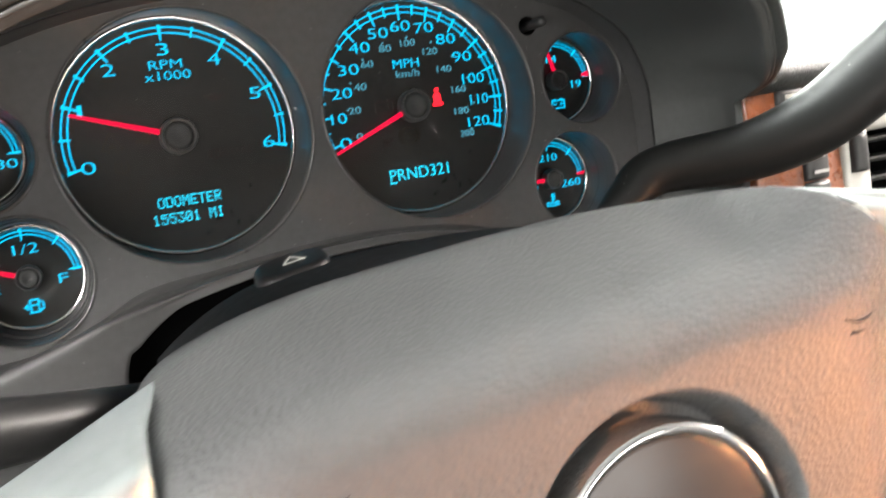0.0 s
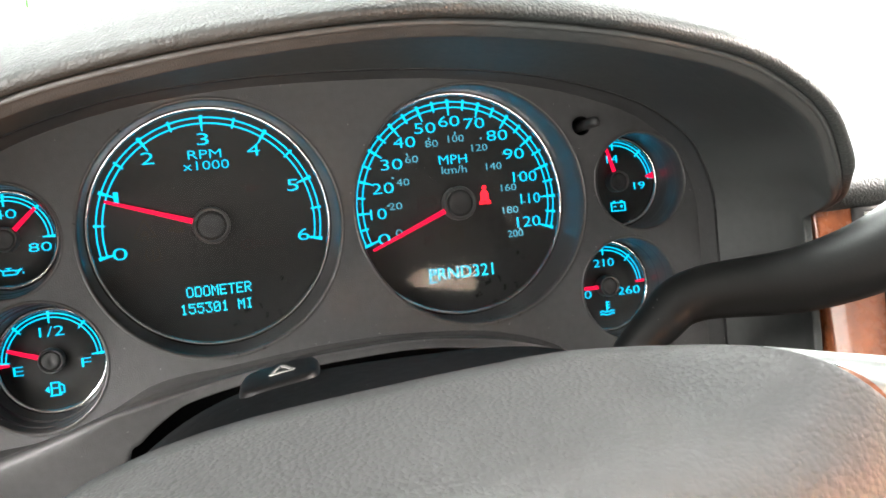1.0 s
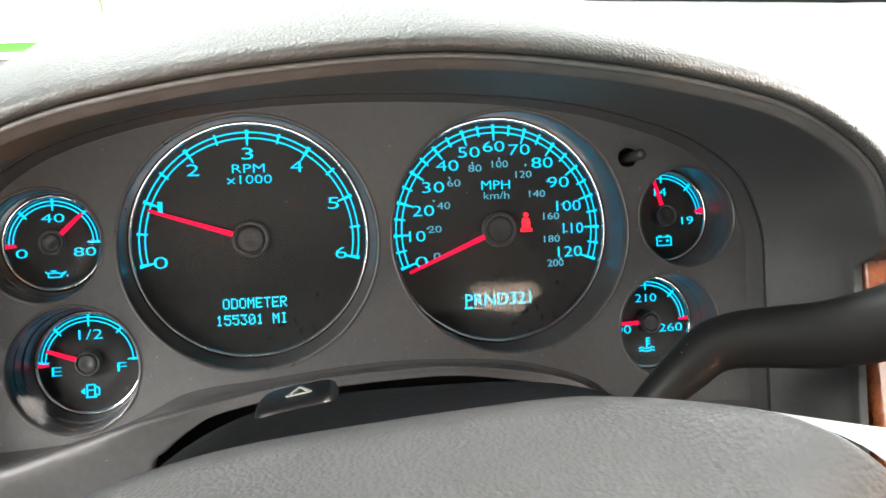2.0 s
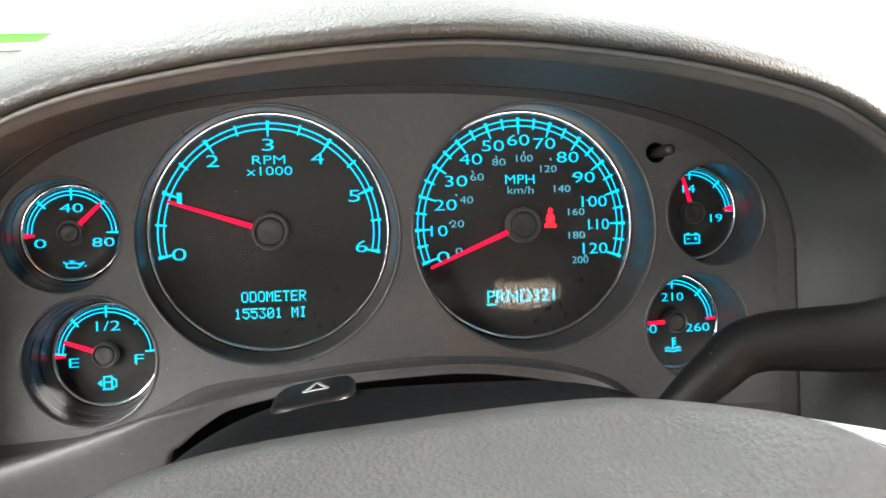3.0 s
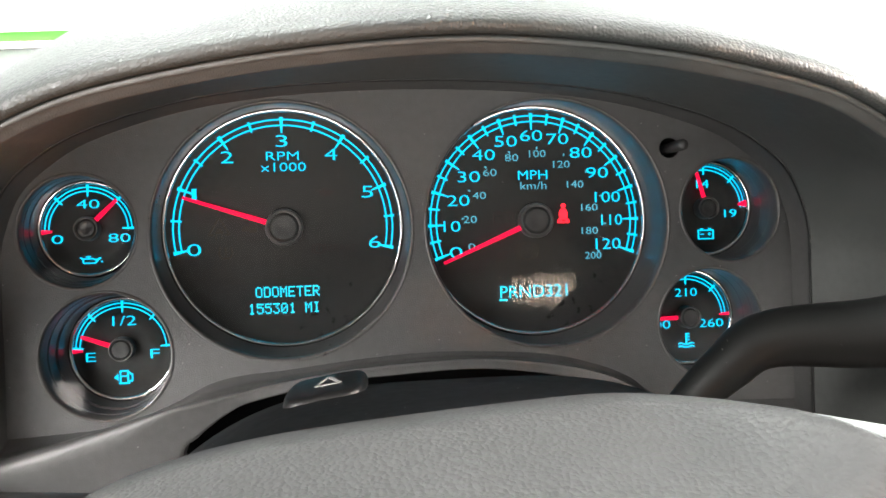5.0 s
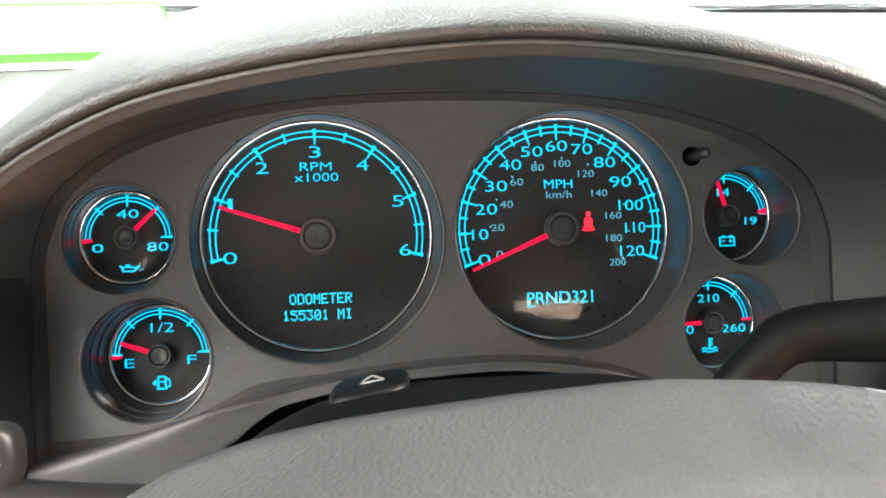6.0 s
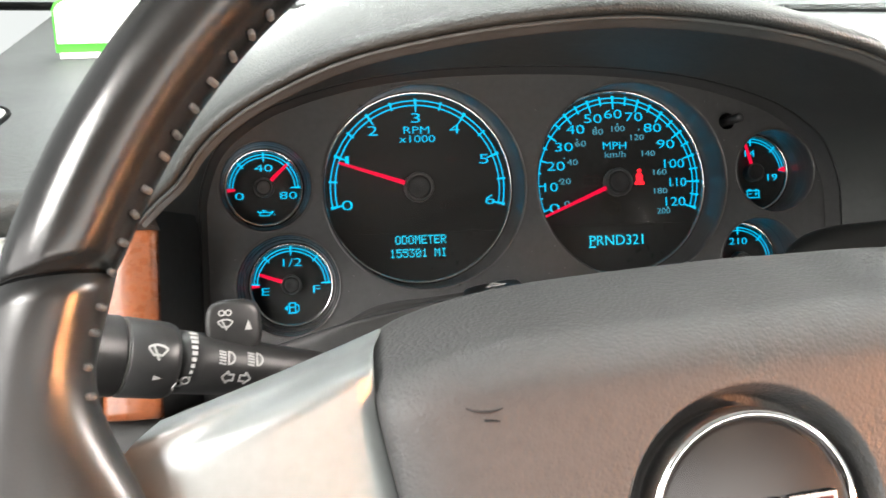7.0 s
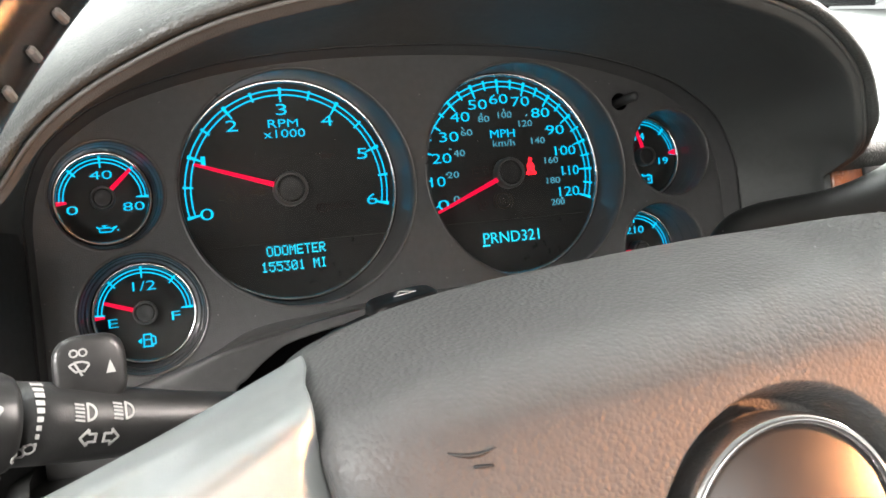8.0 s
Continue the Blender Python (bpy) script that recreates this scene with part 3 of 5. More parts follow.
# black sheet behind the ledge: the gap's shade put in as colour
part("column_gap_shade", joined(wall_sheet([(-0.108, -0.024, -0.2), (0.108, -0.024, -0.2), (0.108, -0.024, -0.060), (-0.108, -0.024, -0.060)], 0.001)), GAP, bezel, "black sheet standing for the shade in the gap round the column", smooth=False)
rod = thing("trip_reset_rod", (0.1225, PANEL_Y, 0.0325), "black trip reset rod in the bezel", "button")
part("bore", lathe(0.1225, 0.0325, [(0.0049, PANEL_Y - 0.0006), (0.0046, PANEL_Y), (0.0046, -0.012), (0.0, -0.011)], 24), GAP, rod)
part("stem", tube([(0.1235, -0.012, 0.0325), (0.1240, -0.044, 0.0326), (0.1240, -0.0455, 0.0326)], [0.0026, 0.0026, 0.0016], 16), STALK, rod)

# ---- gauges ----
def gauge_body(name, label, hub, window=None):
    cx, cz, face_r, rim_r = GAUGES[name]
    ob = thing(name, (cx, 0, cz), label, "gauge", "gauges of the instrument cluster")
    if window is None:
        part("face", lathe(cx, cz, [(0.0, 0.0), (face_r * 0.5, 0.0), (face_r, 0.0), (face_r, 0.004)]), FACE, ob)
    else:
        a = math.asin(window / face_r)
        pts = [(cx + face_r * math.cos(a + (math.pi - 2 * a) * k / 60), cz + face_r * math.sin(a + (math.pi - 2 * a) * k / 60)) for k in range(61)]
        pts[-1:] = [pts[-1], (cx - face_r * math.cos(a) + 0.006, cz + window - 0.0035), (cx - face_r * math.cos(a) + 0.013, cz + window)]
        part("face", plate(pts, 0.0018, 0.0), FACE, ob, smooth=False)
        pts = [(cx + face_r * math.cos(2 * math.pi * k / 64), cz + face_r * math.sin(2 * math.pi * k / 64)) for k in range(64)]
        part("display", plate(pts, 0.006, 0.0021), LCD, ob, "smoked display window", smooth=False)
    big = face_r > 0.05
    ring = face_r - (0.0022 if big else 0.0014)
    part("chrome_ring", lathe(cx, cz, [(ring - 0.0009, 0.0), (ring - 0.0008, -0.0012), (ring - 0.0002, -0.0022), (ring + 0.0008, -0.0024), (ring + 0.0014, -0.0018), (ring + 0.0017, 0.0)]), CHROME, ob, "thin bright chrome ring")
    r0 = ring + 0.0016
    wall = [(ring + 0.0014, 0.006), (r0, -0.003), (lerp(r0, rim_r, 0.30), -0.0115), (lerp(r0, rim_r, 0.31), -0.0119), (lerp(r0, rim_r, 0.58), -0.0124), (lerp(r0, rim_r, 0.60), -0.0128), (lerp(r0, rim_r, 0.72), -0.0205), (lerp(r0, rim_r, 0.73), -0.0209), (lerp(r0, rim_r, 0.88), -0.0213), (lerp(r0, rim_r, 0.90), -0.0218), (rim_r - 0.0003, -0.0290), (rim_r + 0.0001, -0.0304), (rim_r + 0.0008, -0.0309), (rim_r + 0.0015, -0.0304)]
    part("tube_wall", lathe(cx, cz, wall, drop=RIM_DROP[name], shift=RIM_SHIFT.get(name, 0)), DARKCHROME, ob, "smoked black gauge tube")
    bm = lathe(cx + RIM_SHIFT.get(name, 0), cz + RIM_DROP[name], [(0.0, -0.0275), (rim_r * 0.6, -0.0275), (rim_r - 0.0006, -0.0275)], 48)
    part("lens", bm, LENS, ob, "clear gauge lens").visible_shadow = False
    if hub:
        part("hub_cap", lathe(cx, cz, [(0.0, -0.0056), (hub * 0.3, -0.0057), (hub * 0.62, -0.0062), (hub * 0.70, -0.0060), (hub * 0.76, -0.0050), (hub * 0.80, -0.0050)], 40), STALK, ob, "round black needle hub")
        # rim highlight of the black hub is put into this lighter grey
        part("hub_edge", lathe(cx, cz, [(hub * 0.79, -0.0049), (hub * 0.83, -0.0064), (hub * 0.88, -0.0069), (hub * 0.95, -0.0065), (hub, -0.0050), (hub, 0.0)], 40), HUBEDGE, ob, "raised edge of the hub, its highlight painted in paler grey")
    return ob


def polar(cx, cz, r, a):
    return cx + r * math.cos(radians(a)), cz + r * math.sin(radians(a))


def tick(cx, cz, r0, r1, a, w0, w1, y=-0.0002):
    t = radians(a)
    u, v = Vector((math.cos(t), math.sin(t))), Vector((-math.sin(t), math.cos(t)))
    pts = [Vector((cx, cz)) + u * r + v * w for r, w in ((r0, -w0), (r1, -w1), (r1, w1), (r0, w0))]
    return plate([tuple(p) for p in pts], y, y - 0.0005)


def add_needle(ob, cx, cz, r0, r1, a, w0, w1):
    part("needle", tick(cx, cz, r0, r1, a, w0, w1, -0.0036), NEEDLE, ob, "glowing red needle", smooth=False)


def numeral(ob, text, x, z, height, width, mat=BLUE, y=-0.0003):
    part("numeral", lettering(text, height, width, (x, y, z)), mat, ob, smooth=False)


def icon(ob, name, shapes, mat, label, y=-0.0003):
    part(name, joined(*[plate(s, y, y - 0.0005) for s in shapes]), mat, ob, label, smooth=False)


def ring_shape(x, z, r0, r1, a0=0, a1=360, n=20):
    out = []
    for k in range(n):
        b0, b1 = a0 + (a1 - a0) * k / n, a0 + (a1 - a0) * (k + 1) / n
        out.append([polar(x, z, r0, b0), polar(x, z, r1, b0), polar(x, z, r1, b1), polar(x, z, r0, b1)])
    return out


def bar(x0, z0, x1, z1, w):
    d = Vector((x1 - x0, z1 - z0)).normalized()
    v = Vector((-d.y, d.x)) * w / 2
    return [(x0 + v.x, z0 + v.y), (x1 + v.x, z1 + v.y), (x1 - v.x, z1 - v.y), (x0 - v.x, z0 - v.y)]


def oilcan(x, z, s):
    return [bar(x - 4 * s, z - 1.6 * s, x + 2.4 * s, z - 1.6 * s, 0.7 * s), bar(x - 4 * s, z - 1.6 * s, x - 4 * s, z + 0.8 * s, 0.7 * s), bar(x - 4 * s, z + 0.8 * s, x + 1.6 * s, z + 0.8 * s, 0.7 * s), bar(x + 2.2 * s, z - 1.6 * s, x + 5.4 * s, z + 1.4 * s, 0.7 * s), bar(x + 1.4 * s, z + 0.8 * s, x + 2.4 * s, z + 0.2 * s, 0.7 * s), bar(x + 2.4 * s, z + 0.2 * s, x + 5.4 * s, z + 1.4 * s, 0.6 * s), bar(x - 1.2 * s, z + 0.8 * s, x - 1.2 * s, z + 2 * s, 0.7 * s), bar(x - 2.6 * s, z + 2 * s, x + 0.2 * s, z + 2 * s, 0.6 * s), bar(x - 5.6 * s, z + 1.6 * s, x - 4 * s, z + 0.4 * s, 0.7 * s), bar(x + 6 * s, z - 0.4 * s, x + 6 * s, z - 1.4 * s, 0.7 * s)]


def battery(x, z, s):
    return [bar(x - 4 * s, z - 2.4 * s, x + 4 * s, z - 2.4 * s, 0.6 * s), bar(x - 4 * s, z + 2 * s, x + 4 * s, z + 2 * s, 0.6 * s), bar(x - 4 * s, z - 2.7 * s, x - 4 * s, z + 2.3 * s, 0.6 * s), bar(x + 4 * s, z - 2.7 * s, x + 4 * s, z + 2.3 * s, 0.6 * s), bar(x - 3 * s, z + 2.6 * s, x - 1.4 * s, z + 2.6 * s, 0.8 * s), bar(x + 1.4 * s, z + 2.6 * s, x + 3 * s, z + 2.6 * s, 0.8 * s), bar(x - 2.8 * s, z, x - 1.2 * s, z, 0.6 * s), bar(x + 1.2 * s, z, x + 2.8 * s, z, 0.6 * s), bar(x + 2 * s, z - 0.8 * s, x + 2 * s, z + 0.8 * s, 0.6 * s)]


def pump(x, z, s):
    return [bar(x - 2 * s, z - 3 * s, x - 2 * s, z + 3 * s, 0.7 * s), bar(x + 1.6 * s, z - 3 * s, x + 1.6 * s, z + 3 * s, 0.7 * s), bar(x - 2.2 * s, z + 3 * s, x + 1.8 * s, z + 3 * s, 0.7 * s), bar(x - 2.8 * s, z - 3 * s, x + 2.4 * s, z - 3 * s, 0.7 * s), bar(x - 2 * s, z + 0.4 * s, x + 1.6 * s, z + 0.4 * s, 0.6 * s), bar(x + 1.6 * s, z + 2.4 * s, x + 3.6 * s, z + 1.2 * s, 0.6 * s), bar(x + 3.6 * s, z + 1.4 * s, x + 3.6 * s, z - 2 * s, 0.6 * s), bar(x + 2 * s, z - 2 * s, x + 3.8 * s, z - 2 * s, 0.6 * s), [(x - 5 * s, z), (x - 3 * s, z + 1.6 * s), (x - 3 * s, z - 1.6 * s)]]


def thermometer(x, z, s):
    out = [bar(x, z - 1.5 * s, x, z + 4 * s, 0.8 * s), bar(x, z + 3.6 * s, x + 1.8 * s, z + 3.6 * s, 0.7 * s), bar(x, z + 2 * s, x + 1.8 * s, z + 2 * s, 0.7 * s), bar(x, z + 0.4 * s, x + 1.8 * s, z + 0.4 * s, 0.7 * s)]
    for dz in (-1.8, -3.4):
        out += [bar(x - 4.5 * s, z + dz * s, x - 3 * s, z + (dz + 0.6) * s, 0.7 * s), bar(x - 3 * s, z + (dz + 0.6) * s, x - 1.2 * s, z + (dz - 0.2) * s, 0.7 * s), bar(x - 1.2 * s, z + (dz - 0.2) * s, x + 1.2 * s, z + (dz - 0.2) * s, 0.7 * s), bar(x + 1.2 * s, z + (dz - 0.2) * s, x + 3 * s, z + (dz + 0.6) * s, 0.7 * s), bar(x + 3 * s, z + (dz + 0.6) * s, x + 4.5 * s, z + dz * s, 0.7 * s)]
    return out


DOTS = {
    "O": "01110 10001 10001 10001 10001 10001 01110", "D": "11110 10001 10001 10001 10001 10001 11110", "M": "10001 11011 10101 10101 10001 10001 10001",
    "E": "11111 10000 10000 11110 10000 10000 11111", "T": "11111 00100 00100 00100 00100 00100 00100", "R": "11110 10001 10001 11110 10100 10010 10001",
    "1": "00100 01100 00100 00100 00100 00100 01110", "5": "11111 10000 11110 00001 00001 10001 01110", "3": "11111 00010 00100 00010 00001 10001 01110",
    "0": "01110 10001 10011 10101 11001 10001 01110", "I": "01110 00100 00100 00100 00100 00100 01110",
}


def dot_matrix(text, x, z, pitch=0.00064):
    """Writing made of lit square dots, five by seven to a letter, its middle at (x, z)."""
    bm = bmesh.new()
    left = x - pitch * (6 * len(text) - 1) / 2
    for i, letter in enumerate(text):
        for row, line in enumerate(DOTS.get(letter, "").split()):
            for col, lit in enumerate(line):
                if lit == "1":
                    x0, z0 = left + pitch * (6 * i + col), z + pitch * (3 - row) * 1.12
                    h = pitch * 0.45
                    bm.faces.new([bm.verts.new((x0 + dx * h, 0.0016, z0 + dz * h * 1.12)) for dx, dz in ((-1, -1), (1, -1), (1, 1), (-1, 1))])
    return thick(bm, 0.0002)


# tachometer
tach = gauge_body("tachometer", "black tachometer with cyan lit scale and red needle near idle", 0.0090, window=-0.0272)
cx, cz = GAUGES["tachometer"][:2]
for r in (0.0500, 0.0528):
    part("scale_arc", arc_band(cx, cz, r - 0.00036, r + 0.00036, -12, 192, 0.0), BLUE, tach, smooth=False)
for k in range(13):
    a = 192 - 17 * k
    big = k % 2 == 0
    part("tick", tick(cx, cz, 0.0462 if big else 0.0487, 0.0540, a, 0.0003 if big else 0.0004, 0.0009 if big else 0.0006), BLUE, tach, smooth=False)
for text, x, z, w in (("0", -43.2, -9.6, 6.6), ("1", -42.4, 17.0, 2.2), ("2", -26.4, 34.8, 6.0), ("3", -0.1, 42.3, 5.6), ("4", 23.5, 35.4, 6.2), ("5", 40.9, 16.6, 5.6), ("6", 43.8, -8.3, 5.8)):
    numeral(tach, text, cx + x / 1000, cz + z / 1000, 0.0057, w / 1000)
numeral(tach, "RPM", cx + 0.0001, cz + 0.0350, 0.0041, 0.0157)
numeral(tach, "x1000", cx + 0.0004, cz + 0.0296, 0.0042, 0.0216)
add_needle(tach, cx, cz, 0.0080, 0.0500, 161.8, 0.0013, 0.0007)
part("display_text", dot_matrix("ODOMETER", cx + 0.0008, cz - 0.0313, 0.00066), BLUELCD, tach, "lit dot matrix writing", smooth=False)
part("display_text", dot_matrix("155301 MI", cx - 0.0010, cz - 0.0394, 0.00065), BLUELCD, tach, "lit dot matrix writing", smooth=False)


def moved(shapes, x, z, k=0.001):
    """Shapes drawn in millimetres about their own middle, set at a place."""
    return [[(x + k * a, z + k * b) for a, b in shape] for shape in shapes]


CAR_SIGN = [[(-1.9, -1.1), (1.9, -1.1), (1.9, 0.1), (1.2, 0.4), (0.8, 1.4), (-0.8, 1.4), (-1.2, 0.4), (-1.9, 0.1)]]
SKID = [bar(x + dx, z, x + dx2, z - 1.0, 0.6) for x in (-1.7, 1.1) for dx, z, dx2 in ((0.6, -1.5, -0.4), (-0.4, -2.5, 0.6))]
TRIANGLE = [bar(-5.0, -2.2, 0, 6.0, 0.9), bar(0, 6.0, 5.0, -2.2, 0.9), bar(-5.2, -2.2, -2.6, -2.2, 0.9), bar(2.6, -2.2, 5.2, -2.2, 0.9)]
icon(tach, "warning_lamp", moved(TRIANGLE + moved(CAR_SIGN + SKID, 0, -0.6, 1.0), cx - 0.0311, cz - 0.0005), DEADAMBER, "unlit traction warning lamp")
icon(tach, "warning_lamp", moved([[(x - 1.2, z) for x, z in CAR_SIGN[0]], [(0.2, -1.8), (3.8, -1.8), (3.8, 1.4), (0.2, 1.4)]] + ring_shape(2.0, 1.4, 1.0, 1.7, 0, 180, 8), cx - 0.0172, cz - 0.0002, 0.00105), DEADAMBER, "unlit security warning lamp")
icon(tach, "warning_lamp", moved([bar(-2.0, -3.0, 2.0, -3.0, 0.9), bar(-2.0, -3.0, -3.3, -0.8, 0.9), bar(2.0, -3.0, 3.3, -0.8, 0.9), bar(-3.3, -0.9, -2.6, 2.6, 0.9), bar(3.3, -0.9, 2.6, 2.6, 0.9), bar(0, -0.6, 0, 2.2, 0.9), bar(0, -1.9, 0, -1.2, 0.9)], cx - 0.0283, cz - 0.0111), DEADAMBER, "unlit tyre pressure warning lamp")
icon(tach, "warning_lamp", moved([[(-2.6, -1.6), (2.2, -1.6), (4.6, 1.5), (2.6, 0.9), (1.6, 1.2), (-2.6, 1.2)], bar(-4.8, 1.6, -2.4, 0.2, 0.9), bar(-1.6, 1.9, 0.8, 1.9, 0.7), bar(5.0, 0.4, 5.0, -0.7, 0.7)], cx + 0.0206, cz + 0.0166), DEADRED, "unlit oil warning lamp")
icon(tach, "warning_lamp", moved(ring_shape(-7.6, 0, 1.9, 2.6) + ring_shape(-7.6, 0, 3.1, 3.7, 135, 225, 6) + ring_shape(-7.6, 0, 3.1, 3.7, -45, 45, 6) + [bar(-7.6, -0.5, -7.6, 1.3, 0.7), bar(-7.6, -1.3, -7.6, -0.9, 0.7)], cx + 0.0240, cz - 0.0108), DEADRED, "unlit brake warning lamp")
part("warning_lamp", lettering("BRAKE", 0.0036, 0.0140, (cx + 0.0278, -0.0003, cz - 0.0106)), DEADRED, tach, "unlit brake warning writing", smooth=False)

# speedometer
speedo = gauge_body("speedometer", "black speedometer with cyan lit scale and red needle at zero", 0.0088, window=-0.0260)
cx, cz = GAUGES["speedometer"][:2]
for r in (0.0503, 0.0532):
    part("scale_arc", arc_band(cx, cz, r - 0.00036, r + 0.00036, -18.5, 199.5, 0.0), BLUE, speedo, smooth=False)
for k in range(25):
    a = 199.5 - 218 / 24 * k
    big = k % 2 == 0
    part("tick", tick(cx, cz, 0.0462 if big else 0.0488, 0.0545, a, 0.0003 if big else 0.0004, 0.0008 if big else 0.0006), BLUE, speedo, smooth=False)
for k, (x, z, w) in enumerate(((-40.7, -14.9, 6.4), (-42.4, -1.8, 8.4), (-38.8, 11.1, 11.3), (-33.1, 22.9, 11.3), (-25.3, 33.8, 11.6), (-13.7, 40.4, 11.4), (-0.5, 43.1, 11.4), (13.1, 41.2, 11.2), (25.1, 34.1, 11.4), (33.4, 23.7, 11.4), (38.5, 11.2, 13.2), (40.4, -0.6, 10.9), (38.2, -12.8, 13.0))):
    numeral(speedo, str(10 * k), cx + x / 1000, cz + z / 1000, 0.0054, w / 1000)
for k, (x, z) in enumerate(((-32.6, -12.3), (-33.1, 1.5), (-28.1, 13.4), (-22.3, 24.8), (-10.9, 32.1), (2.4, 33.9), (14.8, 28.3), (21.7, 18.0), (28.8, 6.1), (28.7, -5.8), (30.1, -18.5))):
    numeral(speedo, str(20 * k), cx + x / 1000, cz + z / 1000, 0.0035, (0.0035, 0.0068, 0.0085)[len(str(20 * k)) - 1], BLUEDIM)
for k in range(1, 11):
    part("tick", tick(cx, cz, 0.0362, 0.0374, 199.5 - 218 * (20 * k / 1.609) / 120, 0.00035, 0.00035), BLUEDIM, speedo, smooth=False)
numeral(speedo, "MPH", cx - 0.0003, cz + 0.0232, 0.0045, 0.0151)
numeral(speedo, "km/h", cx - 0.0001, cz + 0.0178, 0.0038, 0.0134, BLUEDIM)
add_needle(speedo, cx, cz, 0.0080, 0.0515, 203.0, 0.0013, 0.0007)
part("display_text", lettering("PRND321", 0.0062, 0.0348, (cx - 0.0010, 0.0015, cz - 0.0358)), BLUELCD, speedo, smooth=False)
part("display_text", plate([(cx - 0.0189, cz - 0.0402), (cx - 0.0148, cz - 0.0402), (cx - 0.0148, cz - 0.0394), (cx - 0.0189, cz - 0.0394)], 0.0019, 0.0012), BLUELCD, speedo, "lit bar under the chosen gear", smooth=False)
bx, bz = cx + 0.0150, cz + 0.0034
belt = [[polar(bx + 0.0001, bz + 0.0030, 0.00095, 36 * k) for k in range(10)], [(bx - 0.0016, bz - 0.0018), (bx + 0.0016, bz - 0.0018), (bx + 0.0017, bz + 0.0004), (bx + 0.0009, bz + 0.0017), (bx - 0.0009, bz + 0.0017), (bx - 0.0017, bz + 0.0004)], bar(bx - 0.0022, bz - 0.0032, bx - 0.0002, bz - 0.0020, 0.0010), bar(bx + 0.0022, bz - 0.0032, bx + 0.0002, bz - 0.0020, 0.0010), bar(bx - 0.0024, bz - 0.0036, bx + 0.0024, bz - 0.0036, 0.0007)]
icon(speedo, "warning_lamp", [[(bx + 1.25 * (x - bx), bz + 1.25 * (z - bz)) for x, z in shape] for shape in belt], REDLAMP, "lit red seat belt warning lamp")
icon(speedo, "warning_lamp", battery(cx - 0.0160, cz + 0.0016, 0.00125), DEADRED, "unlit charge warning lamp")
icon(speedo, "warning_lamp", moved(ring_shape(0, 0, 4.0, 4.8, n=28) + ring_shape(0, 0, 5.6, 6.3, 140, 220, 8) + ring_shape(0, 0, 5.6, 6.3, -40, 40, 8), cx - 0.0043, cz - 0.0153), DEADAMBER, "unlit brake system warning lamp")
part("warning_lamp", lettering("ABS", 0.0036, 0.0072, (cx - 0.0043, -0.0003, cz - 0.0153)), DEADAMBER, speedo, "unlit brake system writing", smooth=False)
icon(speedo, "warning_lamp", moved(ring_shape(1.6, 0.4, 0.9, 1.5, n=12) + [[(-2.8, -0.2), (-1.6, -0.6), (-0.4, -2.4), (-1.6, -3.0)], bar(-2.6, 1.6, 0.2, -1.4, 1.1), bar(-3.0, -2.6, 1.8, -2.6, 0.8)], cx - 0.0172, cz - 0.0168), DEADRED, "unlit airbag warning lamp")


def small_gauge(name, label, arc_r, marks, texts, needle, block, symbol, hub=0.0058, span=(180, 0)):
    ob = gauge_body(name, label, hub)
    cx, cz = GAUGES[name][:2]
    for r in (arc_r - 0.0016, arc_r + 0.0002):
        part("scale_arc", arc_band(cx, cz, r - 0.00029, r + 0.00029, span[1], span[0], 0.0, steps=32), BLUE, ob, smooth=False)
    for a, big in marks:
        part("tick", tick(cx, cz, arc_r - (0.0042 if big else 0.0032), arc_r + 0.0012, a, 0.0003, 0.0006), BLUE, ob, smooth=False)
    for text, x, z, h, w in texts:
        numeral(ob, text, cx + x, cz + z, h, w)
    add_needle(ob, cx, cz, needle[0], needle[1], needle[2], 0.0011, 0.0008)
    part("red_mark", tick(cx, cz, arc_r - 0.0030, arc_r + 0.0018, block[0], 0.0005, block[1], -0.0006), NEEDLE, ob, "red end mark of the scale", smooth=False)
    icon(ob, "symbol", symbol, BLUE, "lit cyan symbol")
    return ob


cx, cz = GAUGES["oil_pressure_gauge"][:2]
small_gauge("oil_pressure_gauge", "small black oil pressure gauge with lit cyan scale", 0.0196, [(180 - 45 * k, k in (0, 2, 4)) for k in range(1, 5)], [("40", 0.0, 0.0118, 0.0041, 0.0104), ("0", -0.0143, -0.0046, 0.0041, 0.0052), ("80", 0.0139, -0.0046, 0.0041, 0.0100)], (0.0052, 0.0192, 44), (183, 0.0012), oilcan(cx + 0.0005, cz - 0.0149, 0.00085))
cx, cz = GAUGES["fuel_gauge"][:2]
small_gauge("fuel_gauge", "small black fuel gauge with lit scale, needle near empty", 0.0215, [(178, False), (133, False), (90, True), (47, False), (2, True)], [("1/2", 0.0008, 0.0133, 0.0046, 0.0108), ("E", -0.0150, -0.0035, 0.0042, 0.0044), ("F", 0.0145, -0.0030, 0.0042, 0.0042)], (0.0056, 0.0195, 160), (181, 0.0010), pump(cx + 0.0002, cz - 0.0136, 0.00098))
cx, cz = GAUGES["voltmeter"][:2]
small_gauge("voltmeter", "small black voltmeter with lit scale, needle near fourteen", 0.0215, [(178, True), (135, False), (90, True), (45, False)], [("14", -0.0006, 0.0126, 0.0042, 0.0068), ("9", -0.0145, -0.0030, 0.0042, 0.0046), ("19", 0.0142, -0.0030, 0.0040, 0.0066)], (0.0054, 0.0196, 106), (5, 0.0020), battery(cx + 0.0004, cz - 0.0135, 0.0010))
cx, cz = GAUGES["coolant_gauge"][:2]
